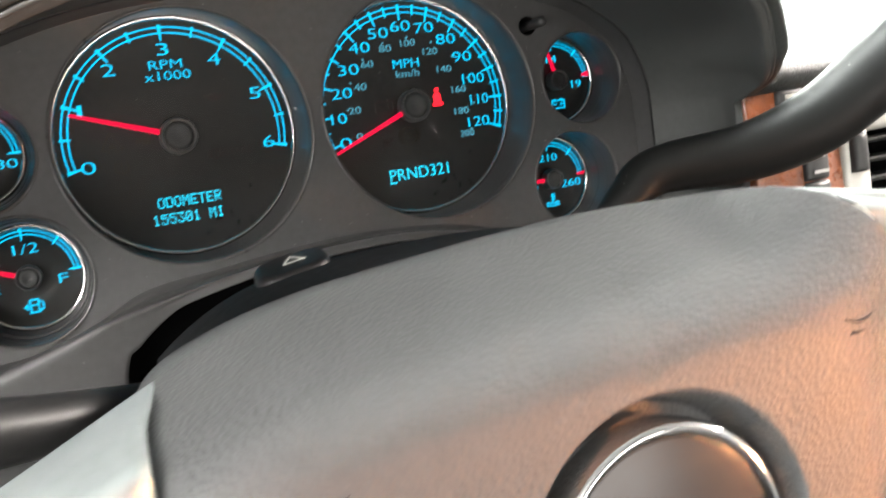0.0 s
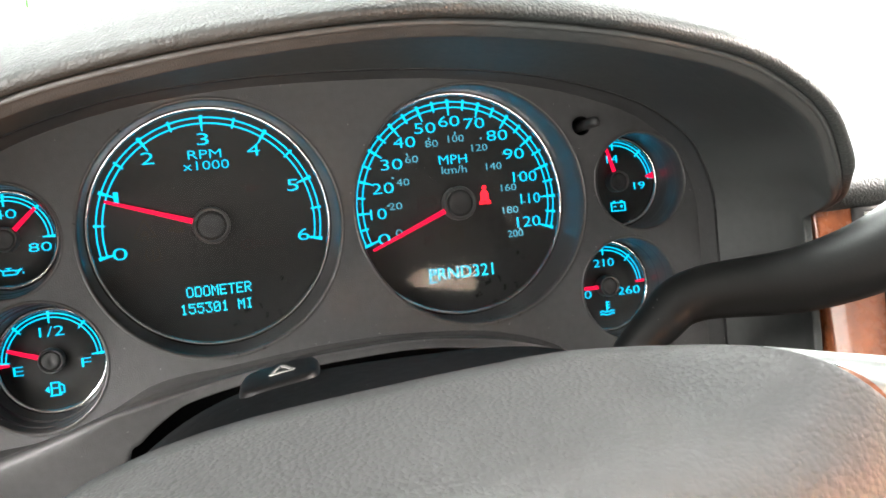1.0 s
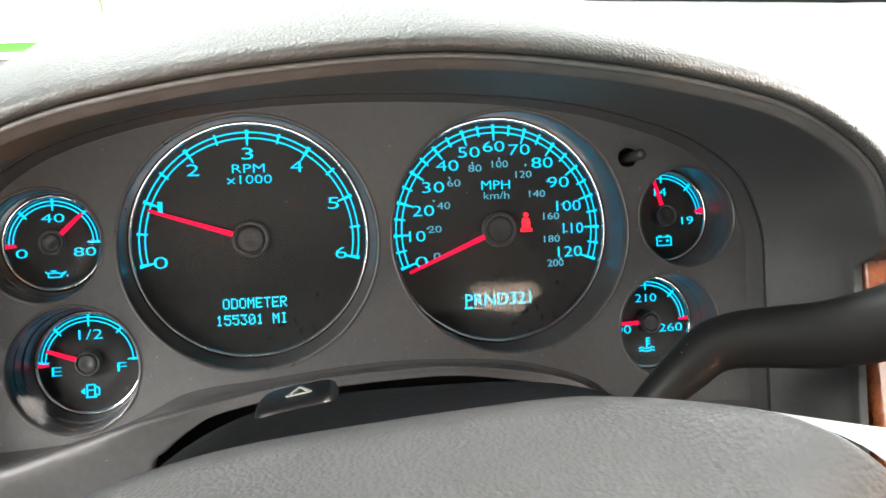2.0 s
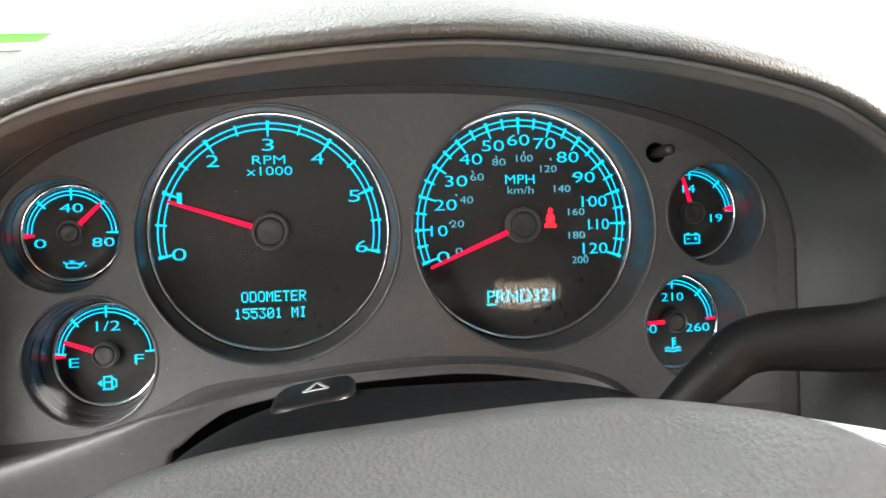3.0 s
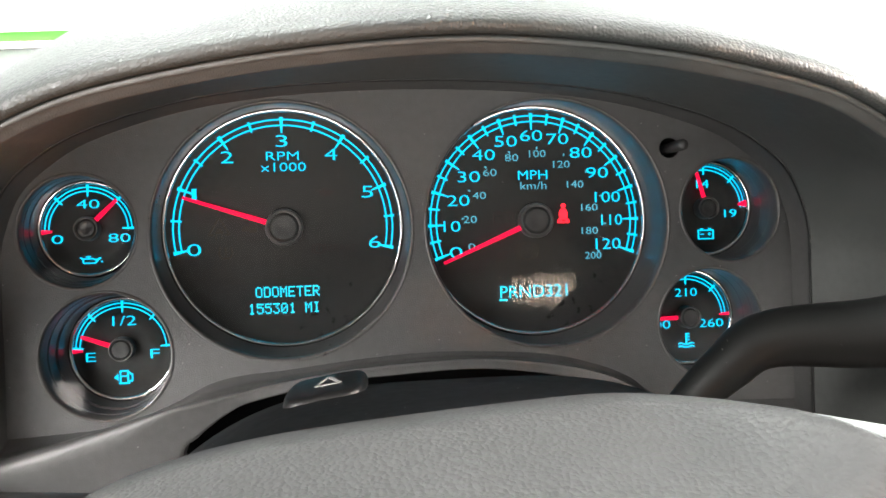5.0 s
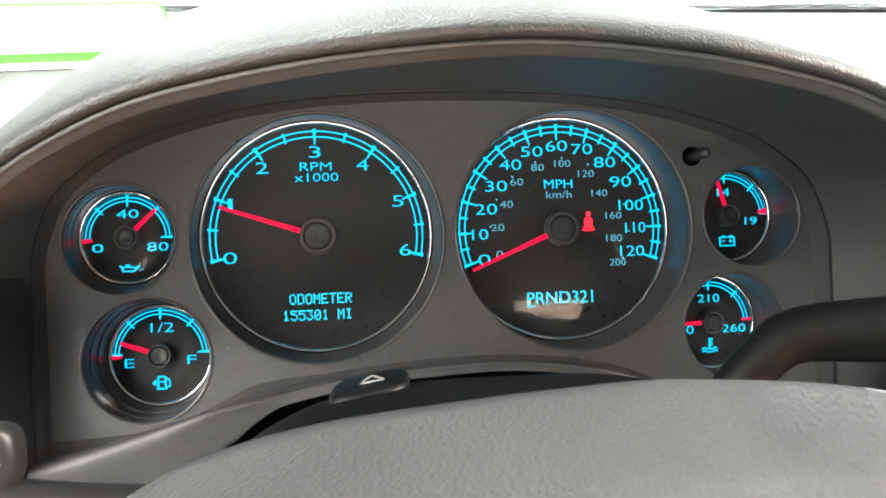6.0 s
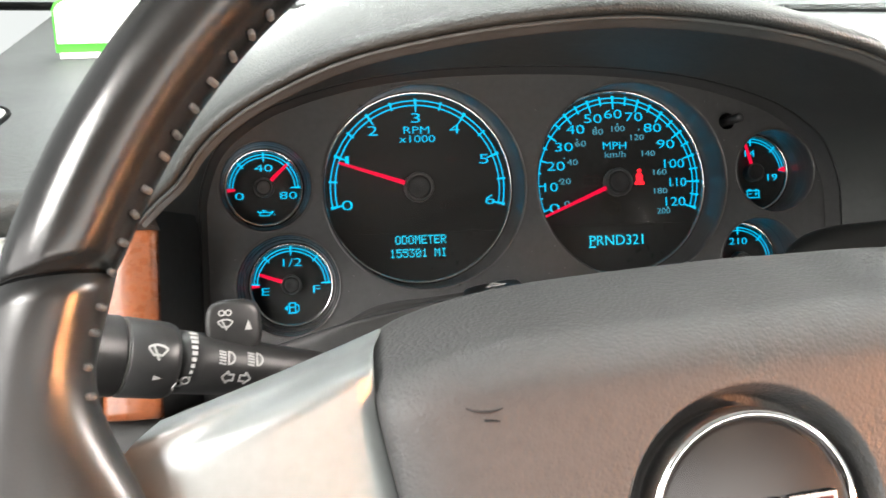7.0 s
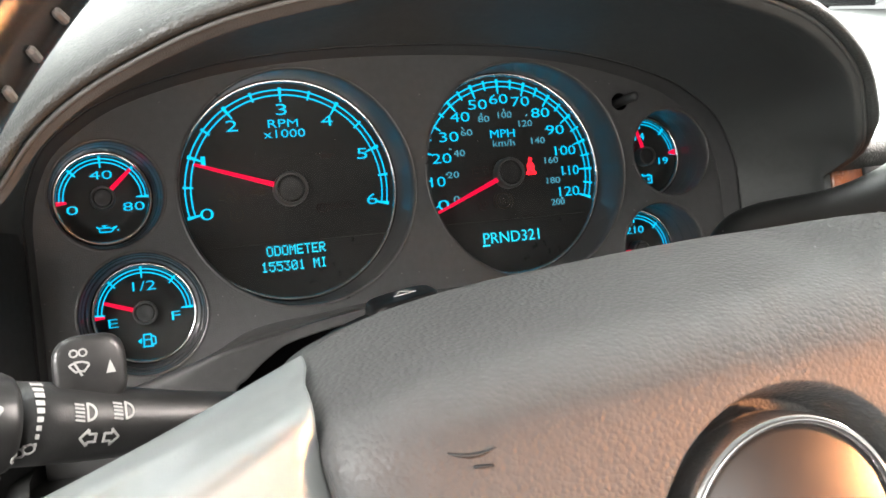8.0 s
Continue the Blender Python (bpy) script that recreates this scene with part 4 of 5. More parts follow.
small_gauge("coolant_gauge", "small black coolant gauge with lit scale, needle at cold", 0.0210, [(135, False), (90, True), (45, False)], [("210", 0.0001, 0.0126, 0.0042, 0.0118), ("100", -0.0148, -0.0037, 0.0042, 0.0118), ("260", 0.0135, -0.0038, 0.0042, 0.0130)], (0.0060, 0.0195, 181), (2, 0.0008), thermometer(cx - 0.0004, cz - 0.0124, 0.00095))


# ---- steering column ----
column = thing("steering_column", (0.005, -0.15, -0.15), "smooth black plastic steering column shroud", "steering column")
rows = []
for y, top, k in ((-0.245, -0.068, 0.80), (-0.240, -0.0645, 0.90), (-0.22, -0.0620, 0.97), (-0.17, -0.0612, 1.0), (-0.13, -0.0612, 1.0), (-0.112, -0.0618, 1.0), (-0.106, -0.0632, 0.99), (-0.1025, -0.066, 0.97), (-0.1015, -0.080, 0.95)):
    row = [(-0.1 * k, y, -0.19), (-0.101 * k, y, -0.12)]
    for i in range(33):
        u = -1 + i / 16
        row.append((0.004 + 0.102 * k * u, y, top + 0.0012 - 0.0255 * abs(u) ** 3.36))
    rows.append(row + [(0.106 * k, y, -0.12), (0.105 * k, y, -0.19)])
part("upper_shroud", loft(rows, flip=True), SHROUD, column)
part("split_line", tube([(x, -0.150, -0.104) for x in (-0.1035, -0.102)] + [(-0.1035, -0.24, -0.104)], [0.0008] * 3, 6), GAP, column, "dark joint in the shroud")

hazard = thing("hazard_button", (-0.0445, -0.118, -0.064), "black hazard button with white triangle on the column", "button")
bm = bmesh.new()
rows = []
for z, inset in ((-0.0720, 0.0), (-0.0620, 0.0), (-0.0602, 0.0004), (-0.0593, 0.0013), (-0.0589, 0.0030)):
    row = []
    for k in range(36):
        a = 2 * math.pi * k / 36
        c, s = math.cos(a), math.sin(a)
        x = math.copysign(abs(c) ** 0.5, c) * (0.0146 - inset)
        y = math.copysign(abs(s) ** 0.6, s) * (0.0150 - inset)
        row.append((-0.0442 + x + 0.12 * y, -0.1185 + y, z + 0.15 * x + 0.115 * y))
    rows.append(row)
bm.free()
bm = loft(rows, closed=True)
bm.faces.new([v for v in bm.verts][-36:])
bmesh.ops.recalc_face_normals(bm, faces=bm.faces)
part("cap", bm, BUTTON, hazard)
tri = []
for (x0, y0), (x1, y1) in (((-0.0478, -0.1225), (-0.0394, -0.1225)), ((-0.0394, -0.1225), (-0.0432, -0.1125)), ((-0.0432, -0.1125), (-0.0478, -0.1225))):
    d = Vector((x1 - x0, y1 - y0, 0)).normalized()
    v = Vector((-d.y, d.x, 0)) * 0.0006
    b2 = bmesh.new()
    quad = [Vector((x0, y0, 0)) + v, Vector((x1, y1, 0)) + v, Vector((x1, y1, 0)) - v, Vector((x0, y0, 0)) - v]
    b2.faces.new([b2.verts.new((q.x, q.y, -0.0585 + 0.15 * (q.x + 0.0442) + 0.10 * (q.y + 0.1185))) for q in quad])
    tri.append(thick(b2, 0.0003))
part("triangle", joined(*tri), WHITE, hazard, "white triangle outline", smooth=False)

# ---- steering wheel ----
WC, TURN = Vector((-0.0055, -0.290, -0.125)), radians(4.0)
WU, WN = Vector((0, 0.0995, 0.995)), Vector((0, -0.995, 0.0995))
WA = Vector((math.cos(TURN), 0, 0)) + WU * math.sin(TURN)
WB = Vector((-math.sin(TURN), 0, 0)) + WU * math.cos(TURN)


LEAN_A, LEAN_B = 0.0436, 0.077


def on_wheel(a, b, n):
    return WC + WA * a + WB * b + WN * (n + LEAN_A * a + LEAN_B * b)


wheel = thing("steering_wheel", tuple(WC), "leather steering wheel with satin silver spokes and grained airbag cover", "steering wheel")
HALF = [(0, 0.0782), (0.04, 0.0776), (0.065, 0.0756), (0.083, 0.0722), (0.0938, 0.0686), (0.0995, 0.0645), (0.1020, 0.0590), (0.1030, 0.0520), (0.1025, 0.043), (0.1006, 0.029), (0.0978, 0.011), (0.0940, -0.008), (0.0890, -0.029), (0.080, -0.056), (0.05, -0.08), (0, -0.09)]
HALF_RIGHT = [(0, 0.0782), (0.035, 0.0778), (0.055, 0.0762), (0.069, 0.0737), (0.0765, 0.0695), (0.0825, 0.0634), (0.0880, 0.0565), (0.0925, 0.0498), (0.0958, 0.0425), (0.0968, 0.029), (0.0958, 0.011), (0.0930, -0.008), (0.0885, -0.029), (0.080, -0.056), (0.05, -0.08), (0, -0.09)]
left_line, right_line = spline([(a, b, 0) for a, b in HALF], 5), spline([(a, b, 0) for a, b in HALF_RIGHT], 5)
cover_line = [(p.x, p.y) for p in right_line] + [(-p.x, p.y) for p in left_line[-2:0:-1]]


def cover_top(a):
    """Height of the cover's upper outline over a place along it."""
    for p, q in zip(right_line if a > 0 else left_line, (right_line if a > 0 else left_line)[1:]):
        if p.x <= abs(a) < q.x:
            return lerp(p.y, q.y, (abs(a) - p.x) / (q.x - p.x))
    return 0.048


def cover_n(a, b, rho):
    """Depth of the airbag cover's face at a point of it: it rolls over at the top and breaks off sharply at the left."""
    top = smooth_step(0.037, 0.083, b)
    up = min(max(b / cover_top(a), 0), 1)
    n = -(0.012 if a > 0 else 0.006) * (1 - top) * rho ** (6 if a > 0 else 13) - (0.060 - 0.050 * smooth_step(0.042, 0.090, a)) * top * up**2.9
    return n - 0.015 * (1 - smooth_step(0.0345, 0.0388, math.hypot(a, b)))


rows = []
REACH = [0.0, 0.012, 0.024, 0.031, 0.0338, 0.0345, 0.0350, 0.0356, 0.0362, 0.0368, 0.0374, 0.0380, 0.0385, 0.0389, 0.0396]
for k in range(len(REACH) + 36):
    row = []
    for a, b in cover_line:
        far = math.hypot(a, b)
        rho = REACH[k] / far if k < len(REACH) else lerp(0.041 / far, 1, ((k - len(REACH)) / 35) ** 0.85)
        row.append(on_wheel(a * rho, b * rho, cover_n(a * rho, b * rho, rho)))
    rows.append(row)
for rho, dn in ((1.006, -0.0015), (1.010, -0.0045), (1.011, -0.010), (1.008, -0.03)):
    rows.append([on_wheel(a * rho, b * rho, cover_n(a, b, 1) + dn) for a, b in cover_line])
cover = part("airbag_cover", loft(rows, closed=True, flip=True), COVER, wheel, "dark grey grained vinyl airbag cover")


def cover_point(a, b, lift=0.0004):
    t = math.atan2(b, a)
    best = min(cover_line, key=lambda q: abs((math.atan2(q[1], q[0]) - t + math.pi) % (2 * math.pi) - math.pi))
    return on_wheel(a, b, cover_n(a, b, math.hypot(a, b) / math.hypot(*best)) + lift)


for side in (-1, 1):
    arc = [cover_point(side * ((0.0750 if side < 0 else 0.0645) + (0.0052 if side < 0 else 0.0046) * u), (0.0402 if side < 0 else 0.0376) + 0.0012 * u * u - 0.0006 * side * u) for u in (-1, -0.6, -0.2, 0.2, 0.6, 1)]
    dash = [cover_point(side * ((0.0732 if side < 0 else 0.0632) + 0.0022 * u), (0.0376 if side < 0 else 0.0352) - 0.0003 * side * u) for u in (-1, 0, 1)]
    part("horn_mark", joined(tube(arc, [0.0002, 0.0003, 0.0005, 0.0005, 0.0004, 0.0002], 8), tube(dash, [0.0003, 0.0004, 0.0003], 8)), JOINT, cover, "dark moulded horn mark")


def wheel_ring(profile, steps=72):
    rows = []
    for k in range(steps + 1):
        t = 2 * math.pi * k / steps
        rows.append([on_wheel(r * math.cos(t), r * math.sin(t), n) for r, n in profile])
    bm = loft(rows)
    bmesh.ops.remove_doubles(bm, verts=bm.verts, dist=1e-6)
    bmesh.ops.recalc_face_normals(bm, faces=bm.faces)
    return bm


badge = part("emblem", wheel_ring([(0.0, -0.0006), (0.010, -0.0008), (0.020, -0.0012), (0.0268, -0.0017), (0.0280, -0.0018), (0.0283, -0.0019), (0.0290, -0.008)]), EMBLEM, wheel, "glossy dark round emblem")
part("emblem_ring", wheel_ring([(0.0282, -0.0040), (0.0285, -0.0008), (0.0294, 0.0), (0.0305, -0.0003), (0.0314, -0.0016), (0.0318, -0.018)]), CHROME, badge, "bright chrome ring")
for a0, a1 in ((-0.0240, -0.0094), (-0.0074, 0.0074), (0.0094, 0.0240)):
    for grow, n, mat, name in ((0.0, 0.0006, DULLCHROME, "emblem_block_frame"), (0.0014, 0.0009, RED, "emblem_block")):
        q = [(a0 + grow, -0.0065 + grow), (a1 - grow, -0.0065 + grow), (a1 - grow, 0.0050 - grow), (a0 + grow, 0.0050 - grow)]
        bm = bmesh.new()
        bm.faces.new([bm.verts.new(on_wheel(a, b, n)) for a, b in q])
        part(name, thick(bm, 0.0015), mat, badge, "plain red enamel block" if mat is RED else "chrome frame of a block", smooth=False)

# rim: grips of leather, with a stitched seam on the inside
RIM_A, RIM_B, RIM_N, RIM_R = -0.0018, 0.0148, 0.0015, 0.1971


def rim_point(t, phi, fat=1.0):
    """t: degrees round the rim, phi: round its section (0 outwards, 90 to the driver)."""
    c, s = math.cos(radians(t)), math.sin(radians(t))
    down = (90 - t) if t < 90 else (t - 90) if t < 270 else (450 - t)
    rest = 0.019 * smooth_step(73, 88, down) * (1 - smooth_step(104, 122, down))
    r = RIM_R + 0.0145 * fat * math.cos(radians(phi)) - rest * max(0, -math.cos(radians(phi)))
    n = RIM_N + 0.0152 * fat * math.sin(radians(phi))
    return on_wheel(RIM_A + r * math.cos(radians(t)), RIM_B + r * math.sin(radians(t)), n)


def rim_section(t0, t1, steps, fat, mat, name, label):
    rows = []
    for k in range(steps + 1):
        f = k / steps
        end = min(f, 1 - f) * steps * 0.5
        w = fat * (0.955 + 0.045 * min(end, 1) ** 0.5)
        slant = 1.9 * (smooth_step(0.8, 1, f) if t1 < 180 else 1 - smooth_step(0, 0.2, f))
        rows.append([rim_point(lerp(t0, t1, f) + slant * math.cos(radians(15 * i)), 15 * i, w) for i in range(24)])
    part(name, loft(rows, closed=True, caps=True), mat, wheel, label)


part("rim_core", loft([[rim_point(3 * j, 30 * i, 0.88) for i in range(12)] for j in range(121)], closed=True), GAP, wheel, "dark core of the rim")
rim_section(16.5, 157.6, 90, 1.0, LEATHER, "rim_grip", "glossy worn black leather grip")
rim_section(158.0, 376.1, 120, 1.02, DULL, "rim_grip", "dull black leather lower grip")
stitch_mesh = tube([(-0.0020, 0, 0), (-0.0014, 0, 0.0003), (0.0014, 0, 0.0003), (0.0020, 0, 0)], [0.0006, 0.0010, 0.0010, 0.0006], 8)
me = bpy.data.meshes.new("stitch")
stitch_mesh.to_mesh(me)
stitch_mesh.free()
me.materials.append(STITCH)
for k in range(29):
    t = 95 + 2.55 * k
    jitter = random.uniform(-0.3, 0.3)
    p, d = rim_point(t + jitter, 163, 1.0), rim_point(t + jitter, 143, 1.0) - rim_point(t + jitter, 181, 1.0)
    out = (p - rim_point(t, 0, 0.0)).normalized()
    ob = new("stitch", me)
    ob.parent = wheel
    x = (d.normalized() + 0.25 * random.uniform(-1, 1) * WA).normalized()
    y = out.cross(x).normalized()
    m = Matrix((x, y, x.cross(y))).transposed().to_4x4()
    m.translation = p - WC
    ob.matrix_basis = m

for side in (-1, 1):
    rows = []
    near = [(0.0978, 0.0682), (0.1030, 0.0615), (0.1046, 0.0530), (0.1042, 0.0430), (0.1020, 0.0270), (0.0985, 0.0060), (0.0930, -0.020)]
    if side > 0:
        near = [(0.0695, 0.0744), (0.0786, 0.0696), (0.0848, 0.0630), (0.0915, 0.0540), (0.0970, 0.0435), (0.0982, 0.0270), (0.0970, 0.0060)]
    far = [(0.166, 0.0485), (0.1765, 0.0380), (0.1815, 0.022), (0.1835, 0.004), (0.1840, -0.018), (0.1830, -0.040), (0.181, -0.060)]
    near_line, far_line = spline([(a, b, 0) for a, b in near], 4), spline([(a, b, 0) for a, b in far], 4)
    for j in range(17):
        k = j / 16
        line = []
        for i, (p, q) in enumerate(zip(near_line, far_line)):
            v = i / (len(near_line) - 1)
            a, b = lerp(p.x, q.x, k), lerp(p.y, q.y, k) - 0.0005 * math.sin(math.pi * k) * (1 - v)
            n = lerp(lerp(-0.036, -0.0105, smooth_step(0.0, 0.3, v)) if side < 0 else lerp(-0.0275, -0.0130, smooth_step(0.0, 0.36, v)), -0.012, smooth_step(0.0, 1.0, k)) + 0.005 * math.sin(math.pi * k)
            n -= (0.014 if side < 0 else lerp(0.002, 0.012, k)) * (1 - smooth_step(0.0, 0.07, v)) + 0.0020 * math.exp(-(((v - 0.17) / 0.035) ** 2)) * (1 - k * 0.5)
            n -= 0.004 * smooth_step(0.3, 1.0, v)
            line.append(on_wheel(side * a, b, n))
        line.insert(0, line[0] - WN * 0.012 - WB * 0.003)
        rows.append(line)
    if side < 0:
        rows.insert(0, [p + WA * 0.0011 - WN * 0.0016 for p in rows[0]])
        rows.insert(0, [p + WA * 0.0003 - WN * 0.0080 for p in rows[0]])
    bm = loft(rows, flip=side > 0)
    spoke = part("spoke", bm, SATIN, wheel, "satin silver painted spoke trim")
    pad = []
    for s, up in ((1.0, -0.003), (0.985, 0.0016), (0.95, 0.0030), (0.88, 0.0032), (0.83, 0.0022), (0.80, 0.0006), (0.5, 0.0006), (0.0, 0.0006)):
        ring = []
        for k in range(40):
            t = 2 * math.pi * k / 40
            c, sn = math.cos(t), math.sin(t)
            a = (0.1365 if side < 0 else 0.1480) + math.copysign(abs(c) ** 0.6, c) * (0.031 if side < 0 else 0.025) * s
            b = (-0.0180 if side < 0 else -0.0260) + math.copysign(abs(sn) ** 0.6, sn) * 0.0285 * s
            f = (a - 0.105) / 0.078
            n = lerp(-0.0160 if side > 0 else -0.0105, -0.012, smooth_step(0, 1, f)) + 0.005 * math.sin(math.pi * min(max(f, 0), 1)) - 0.002
            ring.append(on_wheel(side * a, b, n + up))
        pad.append(ring)
    bm = loft(pad, closed=True, flip=side < 0)
    part("control_pad", bm, GLOSSTRIM, wheel, "glossy dark switch pad in the spoke")
    for b0, b1 in ((-0.0125, -0.0010), (-0.0250, -0.0140), (-0.0375, -0.0265)):
        key = []
        for inset, up in ((0.0, 0.0), (0.0, 0.0024), (0.0008, 0.0032), (0.0022, 0.0035)):
            ring = []
            for k in range(28):
                t = 2 * math.pi * k / 28
                c, sn = math.cos(t), math.sin(t)
                a = (0.1365 if side < 0 else 0.1480) + math.copysign(abs(c) ** 0.5, c) * ((0.0205 if side < 0 else 0.0165) - inset)
                b = (b0 + b1) / 2 - (0.0 if side < 0 else 0.008) + math.copysign(abs(sn) ** 0.5, sn) * ((b1 - b0) / 2 - inset)
                f = (a - 0.105) / 0.078
                n = lerp(-0.0160 if side > 0 else -0.0105, -0.012, smooth_step(0, 1, f)) + 0.005 * math.sin(math.pi * min(max(f, 0), 1)) - 0.002
                ring.append(on_wheel(side * a, b, n + up))
            key.append(ring)
        bm = loft(key, closed=True)
        bm.faces.new([v for v in bm.verts][-28:])
        bmesh.ops.recalc_face_normals(bm, faces=bm.faces)
        part("switch_key", bm, STALK, wheel, "black rubber wheel switch")

# ---- multi-function stalk ----
S0, SD = Vector((-0.093, -0.139, -0.0982)), Vector((-0.868, -0.464, 0.176)).normalized()
SV = (Vector((0, 0, 1)) - SD * SD.z).normalized()
SW = SV.cross(SD).normalized()
if SW.y > 0:
    SW = -SW


def stalk_radius(s):
    for (s0, r0), (s1, r1) in zip(STALK_PROFILE, STALK_PROFILE[1:]):
        if s0 <= s <= s1:
            return lerp(r0, r1, (s - s0) / max(s1 - s0, 1e-6))
    return STALK_PROFILE[-1][1]


def on_stalk(s, phi, lift=0.0):
    """s: metres along the stalk, phi: degrees down from its top on the driver's side."""
    r = stalk_radius(s) + lift
    return S0 + SD * s + SV * r * math.cos(radians(phi)) + SW * r * math.sin(radians(phi))


STALK_PROFILE = [(0.0, 0.0085), (0.05, 0.0095), (0.074, 0.0108), (0.092, 0.0117), (0.1007, 0.0119), (0.1012, 0.0112), (0.1025, 0.0112), (0.1029, 0.0132), (0.1052, 0.0141), (0.109, 0.0143), (0.1210, 0.0146), (0.1216, 0.0140), (0.1226, 0.0140), (0.1232, 0.0147), (0.145, 0.0146), (0.165, 0.0138), (0.171, 0.0120), (0.173, 0.006)]
stalk = thing("turn_signal_stalk", tuple(S0), "black wiper and turn signal stalk with white symbols", "stalk")


def stalk_body(s0, s1):
    prof = [(s, r) for s, r in STALK_PROFILE if s0 <= s <= s1]
    return loft([[S0 + SD * s + SV * r * math.cos(2 * math.pi * k / 40) + SW * r * math.sin(2 * math.pi * k / 40) for k in range(40)] for s, r in prof], closed=True, caps=True)


part("arm", stalk_body(0, 0.1025), STALK, stalk)
part("knob", stalk_body(0.1025, 0.1216), STALK, stalk, "ribbed black wiper knob")
part("end_knob", stalk_body(0.1226, 0.2), STALK, stalk, "black end knob")


def stalk_print(shapes, s, phi, name, label=""):
    """Flat shapes in millimetres, (along to the right, up), laid on the stalk round a point of it."""
    bm = bmesh.new()
    for shape in shapes:
        r = stalk_radius(s)
        vs = [bm.verts.new(on_stalk(s - x / 1000, phi - math.degrees(z / 1000 / r), 0.00035)) for x, z in shape]
        bm.faces.new(vs)
    bmesh.ops.recalc_face_normals(bm, faces=bm.faces)
    bm.normal_update()
    part(name, thick(bm, 0.0002), WHITE, stalk, label or "white printed symbol", smooth=False)


for k in range(9):
    w = 3.4 - 0.33 * k
    stalk_print([[(-1.2, 1.0 - 0.04 * k), (w - 1.2, 1.0 - 0.04 * k), (w - 1.2, -0.6), (-1.2, -0.6)]], 0.0977, 28 + 11 * k, "printed_bar", "white printed bar")
lamp_shape = ring_shape(0.3, 0, 2.0, 2.7, -90, 90, 10) + [bar(0.3, -2.7, 0.3, 2.7, 0.7)] + [bar(-3.6, z, -0.8, z - 0.3, 0.6) for z in (2.2, 1.1, 0.0, -1.1, -2.2)]
stalk_print(lamp_shape, 0.0845, 73, "printed_symbol")
stalk_print(lamp_shape, 0.0728, 70, "printed_symbol")
arrow = [bar(-2.4, 0, 0, 2.4, 0.7), bar(-2.4, 0, 0, -2.4, 0.7), bar(0, 2.4, 0, 1.2, 0.7), bar(0, -2.4, 0, -1.2, 0.7), bar(0, 1.2, 2.2, 1.2, 0.7), bar(0, -1.2, 2.2, -1.2, 0.7), bar(2.2, 1.4, 2.2, -1.4, 0.7)]
stalk_print(arrow, 0.0838, 110, "printed_symbol")
stalk_print([[(-x, z) for x, z in s] for s in arrow], 0.0768, 110, "printed_symbol")
fan = ring_shape(0, -3.4, 5.2, 6.0, 50, 130, 10) + ring_shape(0, -3.4, 1.8, 2.5, 50, 130, 6) + [bar(-3.5, 0.8, -1.3, -1.8, 0.7), bar(3.5, 0.8, 1.3, -1.8, 0.7), bar(0.6, -3.2, -1.6, 1.6, 0.8)]
stalk_print(fan, 0.1122, 76, "printed_symbol")
stalk_print([[(-1.5, 0.9), (1.5, 0.0), (-1.5, -0.9)]], 0.1112, 114, "printed_symbol")
stalk_print(ring_shape(0, 0, 1.2, 1.8, n=12) + ring_shape(-2.6, -1.8, 1.4, 2.0, n=12), 0.0997, 122, "printed_symbol")
part("ring_line", loft([[on_stalk(0.1221 + ds, 9 * k, 0.0004) for k in range(40)] for ds in (-0.0003, 0.0003)], closed=True), HUBEDGE, stalk, "pale ring between the knobs")
paddle = []
for y, grow in ((-0.171, 0.0), (-0.1795, 0.0), (-0.1812, -0.0008), (-0.1818, -0.0022)):
    ring = []
    for k in range(36):
        t = 2 * math.pi * k / 36
        c, sn = math.cos(t), math.sin(t)
        x = math.copysign(abs(c) ** 0.6, c) * (0.0100 + grow)
        z = math.copysign(abs(sn) ** 0.6, sn) * (0.0105 + grow)
        ring.append((-0.1592 + x, y + 0.45 * x, -0.0690 + z))
    paddle.append(ring)
bm = loft(paddle, closed=True)
bm.faces.new([v for v in bm.verts][-36:])
bmesh.ops.recalc_face_normals(bm, faces=bm.faces)
pad = part("washer_paddle", bm, STALK, stalk, "black rounded washer paddle")


def paddle_print(shapes, x0, z0):
    meshes = []
    for s in shapes:
        b2 = bmesh.new()
        b2.faces.new([b2.verts.new((x0 + x / 1000, -0.1821 + 0.45 * (x0 + x / 1000 + 0.1592), z0 + z / 1000)) for x, z in s])
        meshes.append(thick(b2, 0.0002))
    part("printed_symbol", joined(*meshes), WHITE, pad, "white printed symbol", smooth=False)


paddle_print([[(x * 0.75, z * 0.75 - 0.6) for x, z in s] for s in fan] + ring_shape(-1.2, 3.6, 0.8, 1.3, n=8) + ring_shape(1.2, 3.6, 0.8, 1.3, n=8), -0.1618, -0.0670)
paddle_print([[(-1.3, -1.8), (1.3, -1.8), (0, 2.0)]], -0.1535, -0.0685)

# ---- gear lever on the column ----
lever = thing("gear_lever", (0.084, -0.136, -0.075), "dark grey curved column gear lever", "gear lever")
LEVER = [(0.0700, -0.136, -0.0820), (0.0838, -0.1362, -0.068), (0.0985, -0.1365, -0.0555), (0.1155, -0.1369, -0.046), (0.1569, -0.1461, -0.0441), (0.1904, -0.1545, -0.0353), (0.2194, -0.1652, -0.0169), (0.2479, -0.1776, 0.0026), (0.275, -0.19, 0.021)]
line = spline([(x, y, z - 0.0022) for x, y, z in LEVER], 8)
sizes = [(0, 0.0066), (8, 0.0072), (16, 0.0088), (24, 0.0104), (32, 0.0130), (40, 0.0152), (48, 0.0164), (64, 0.0172)]
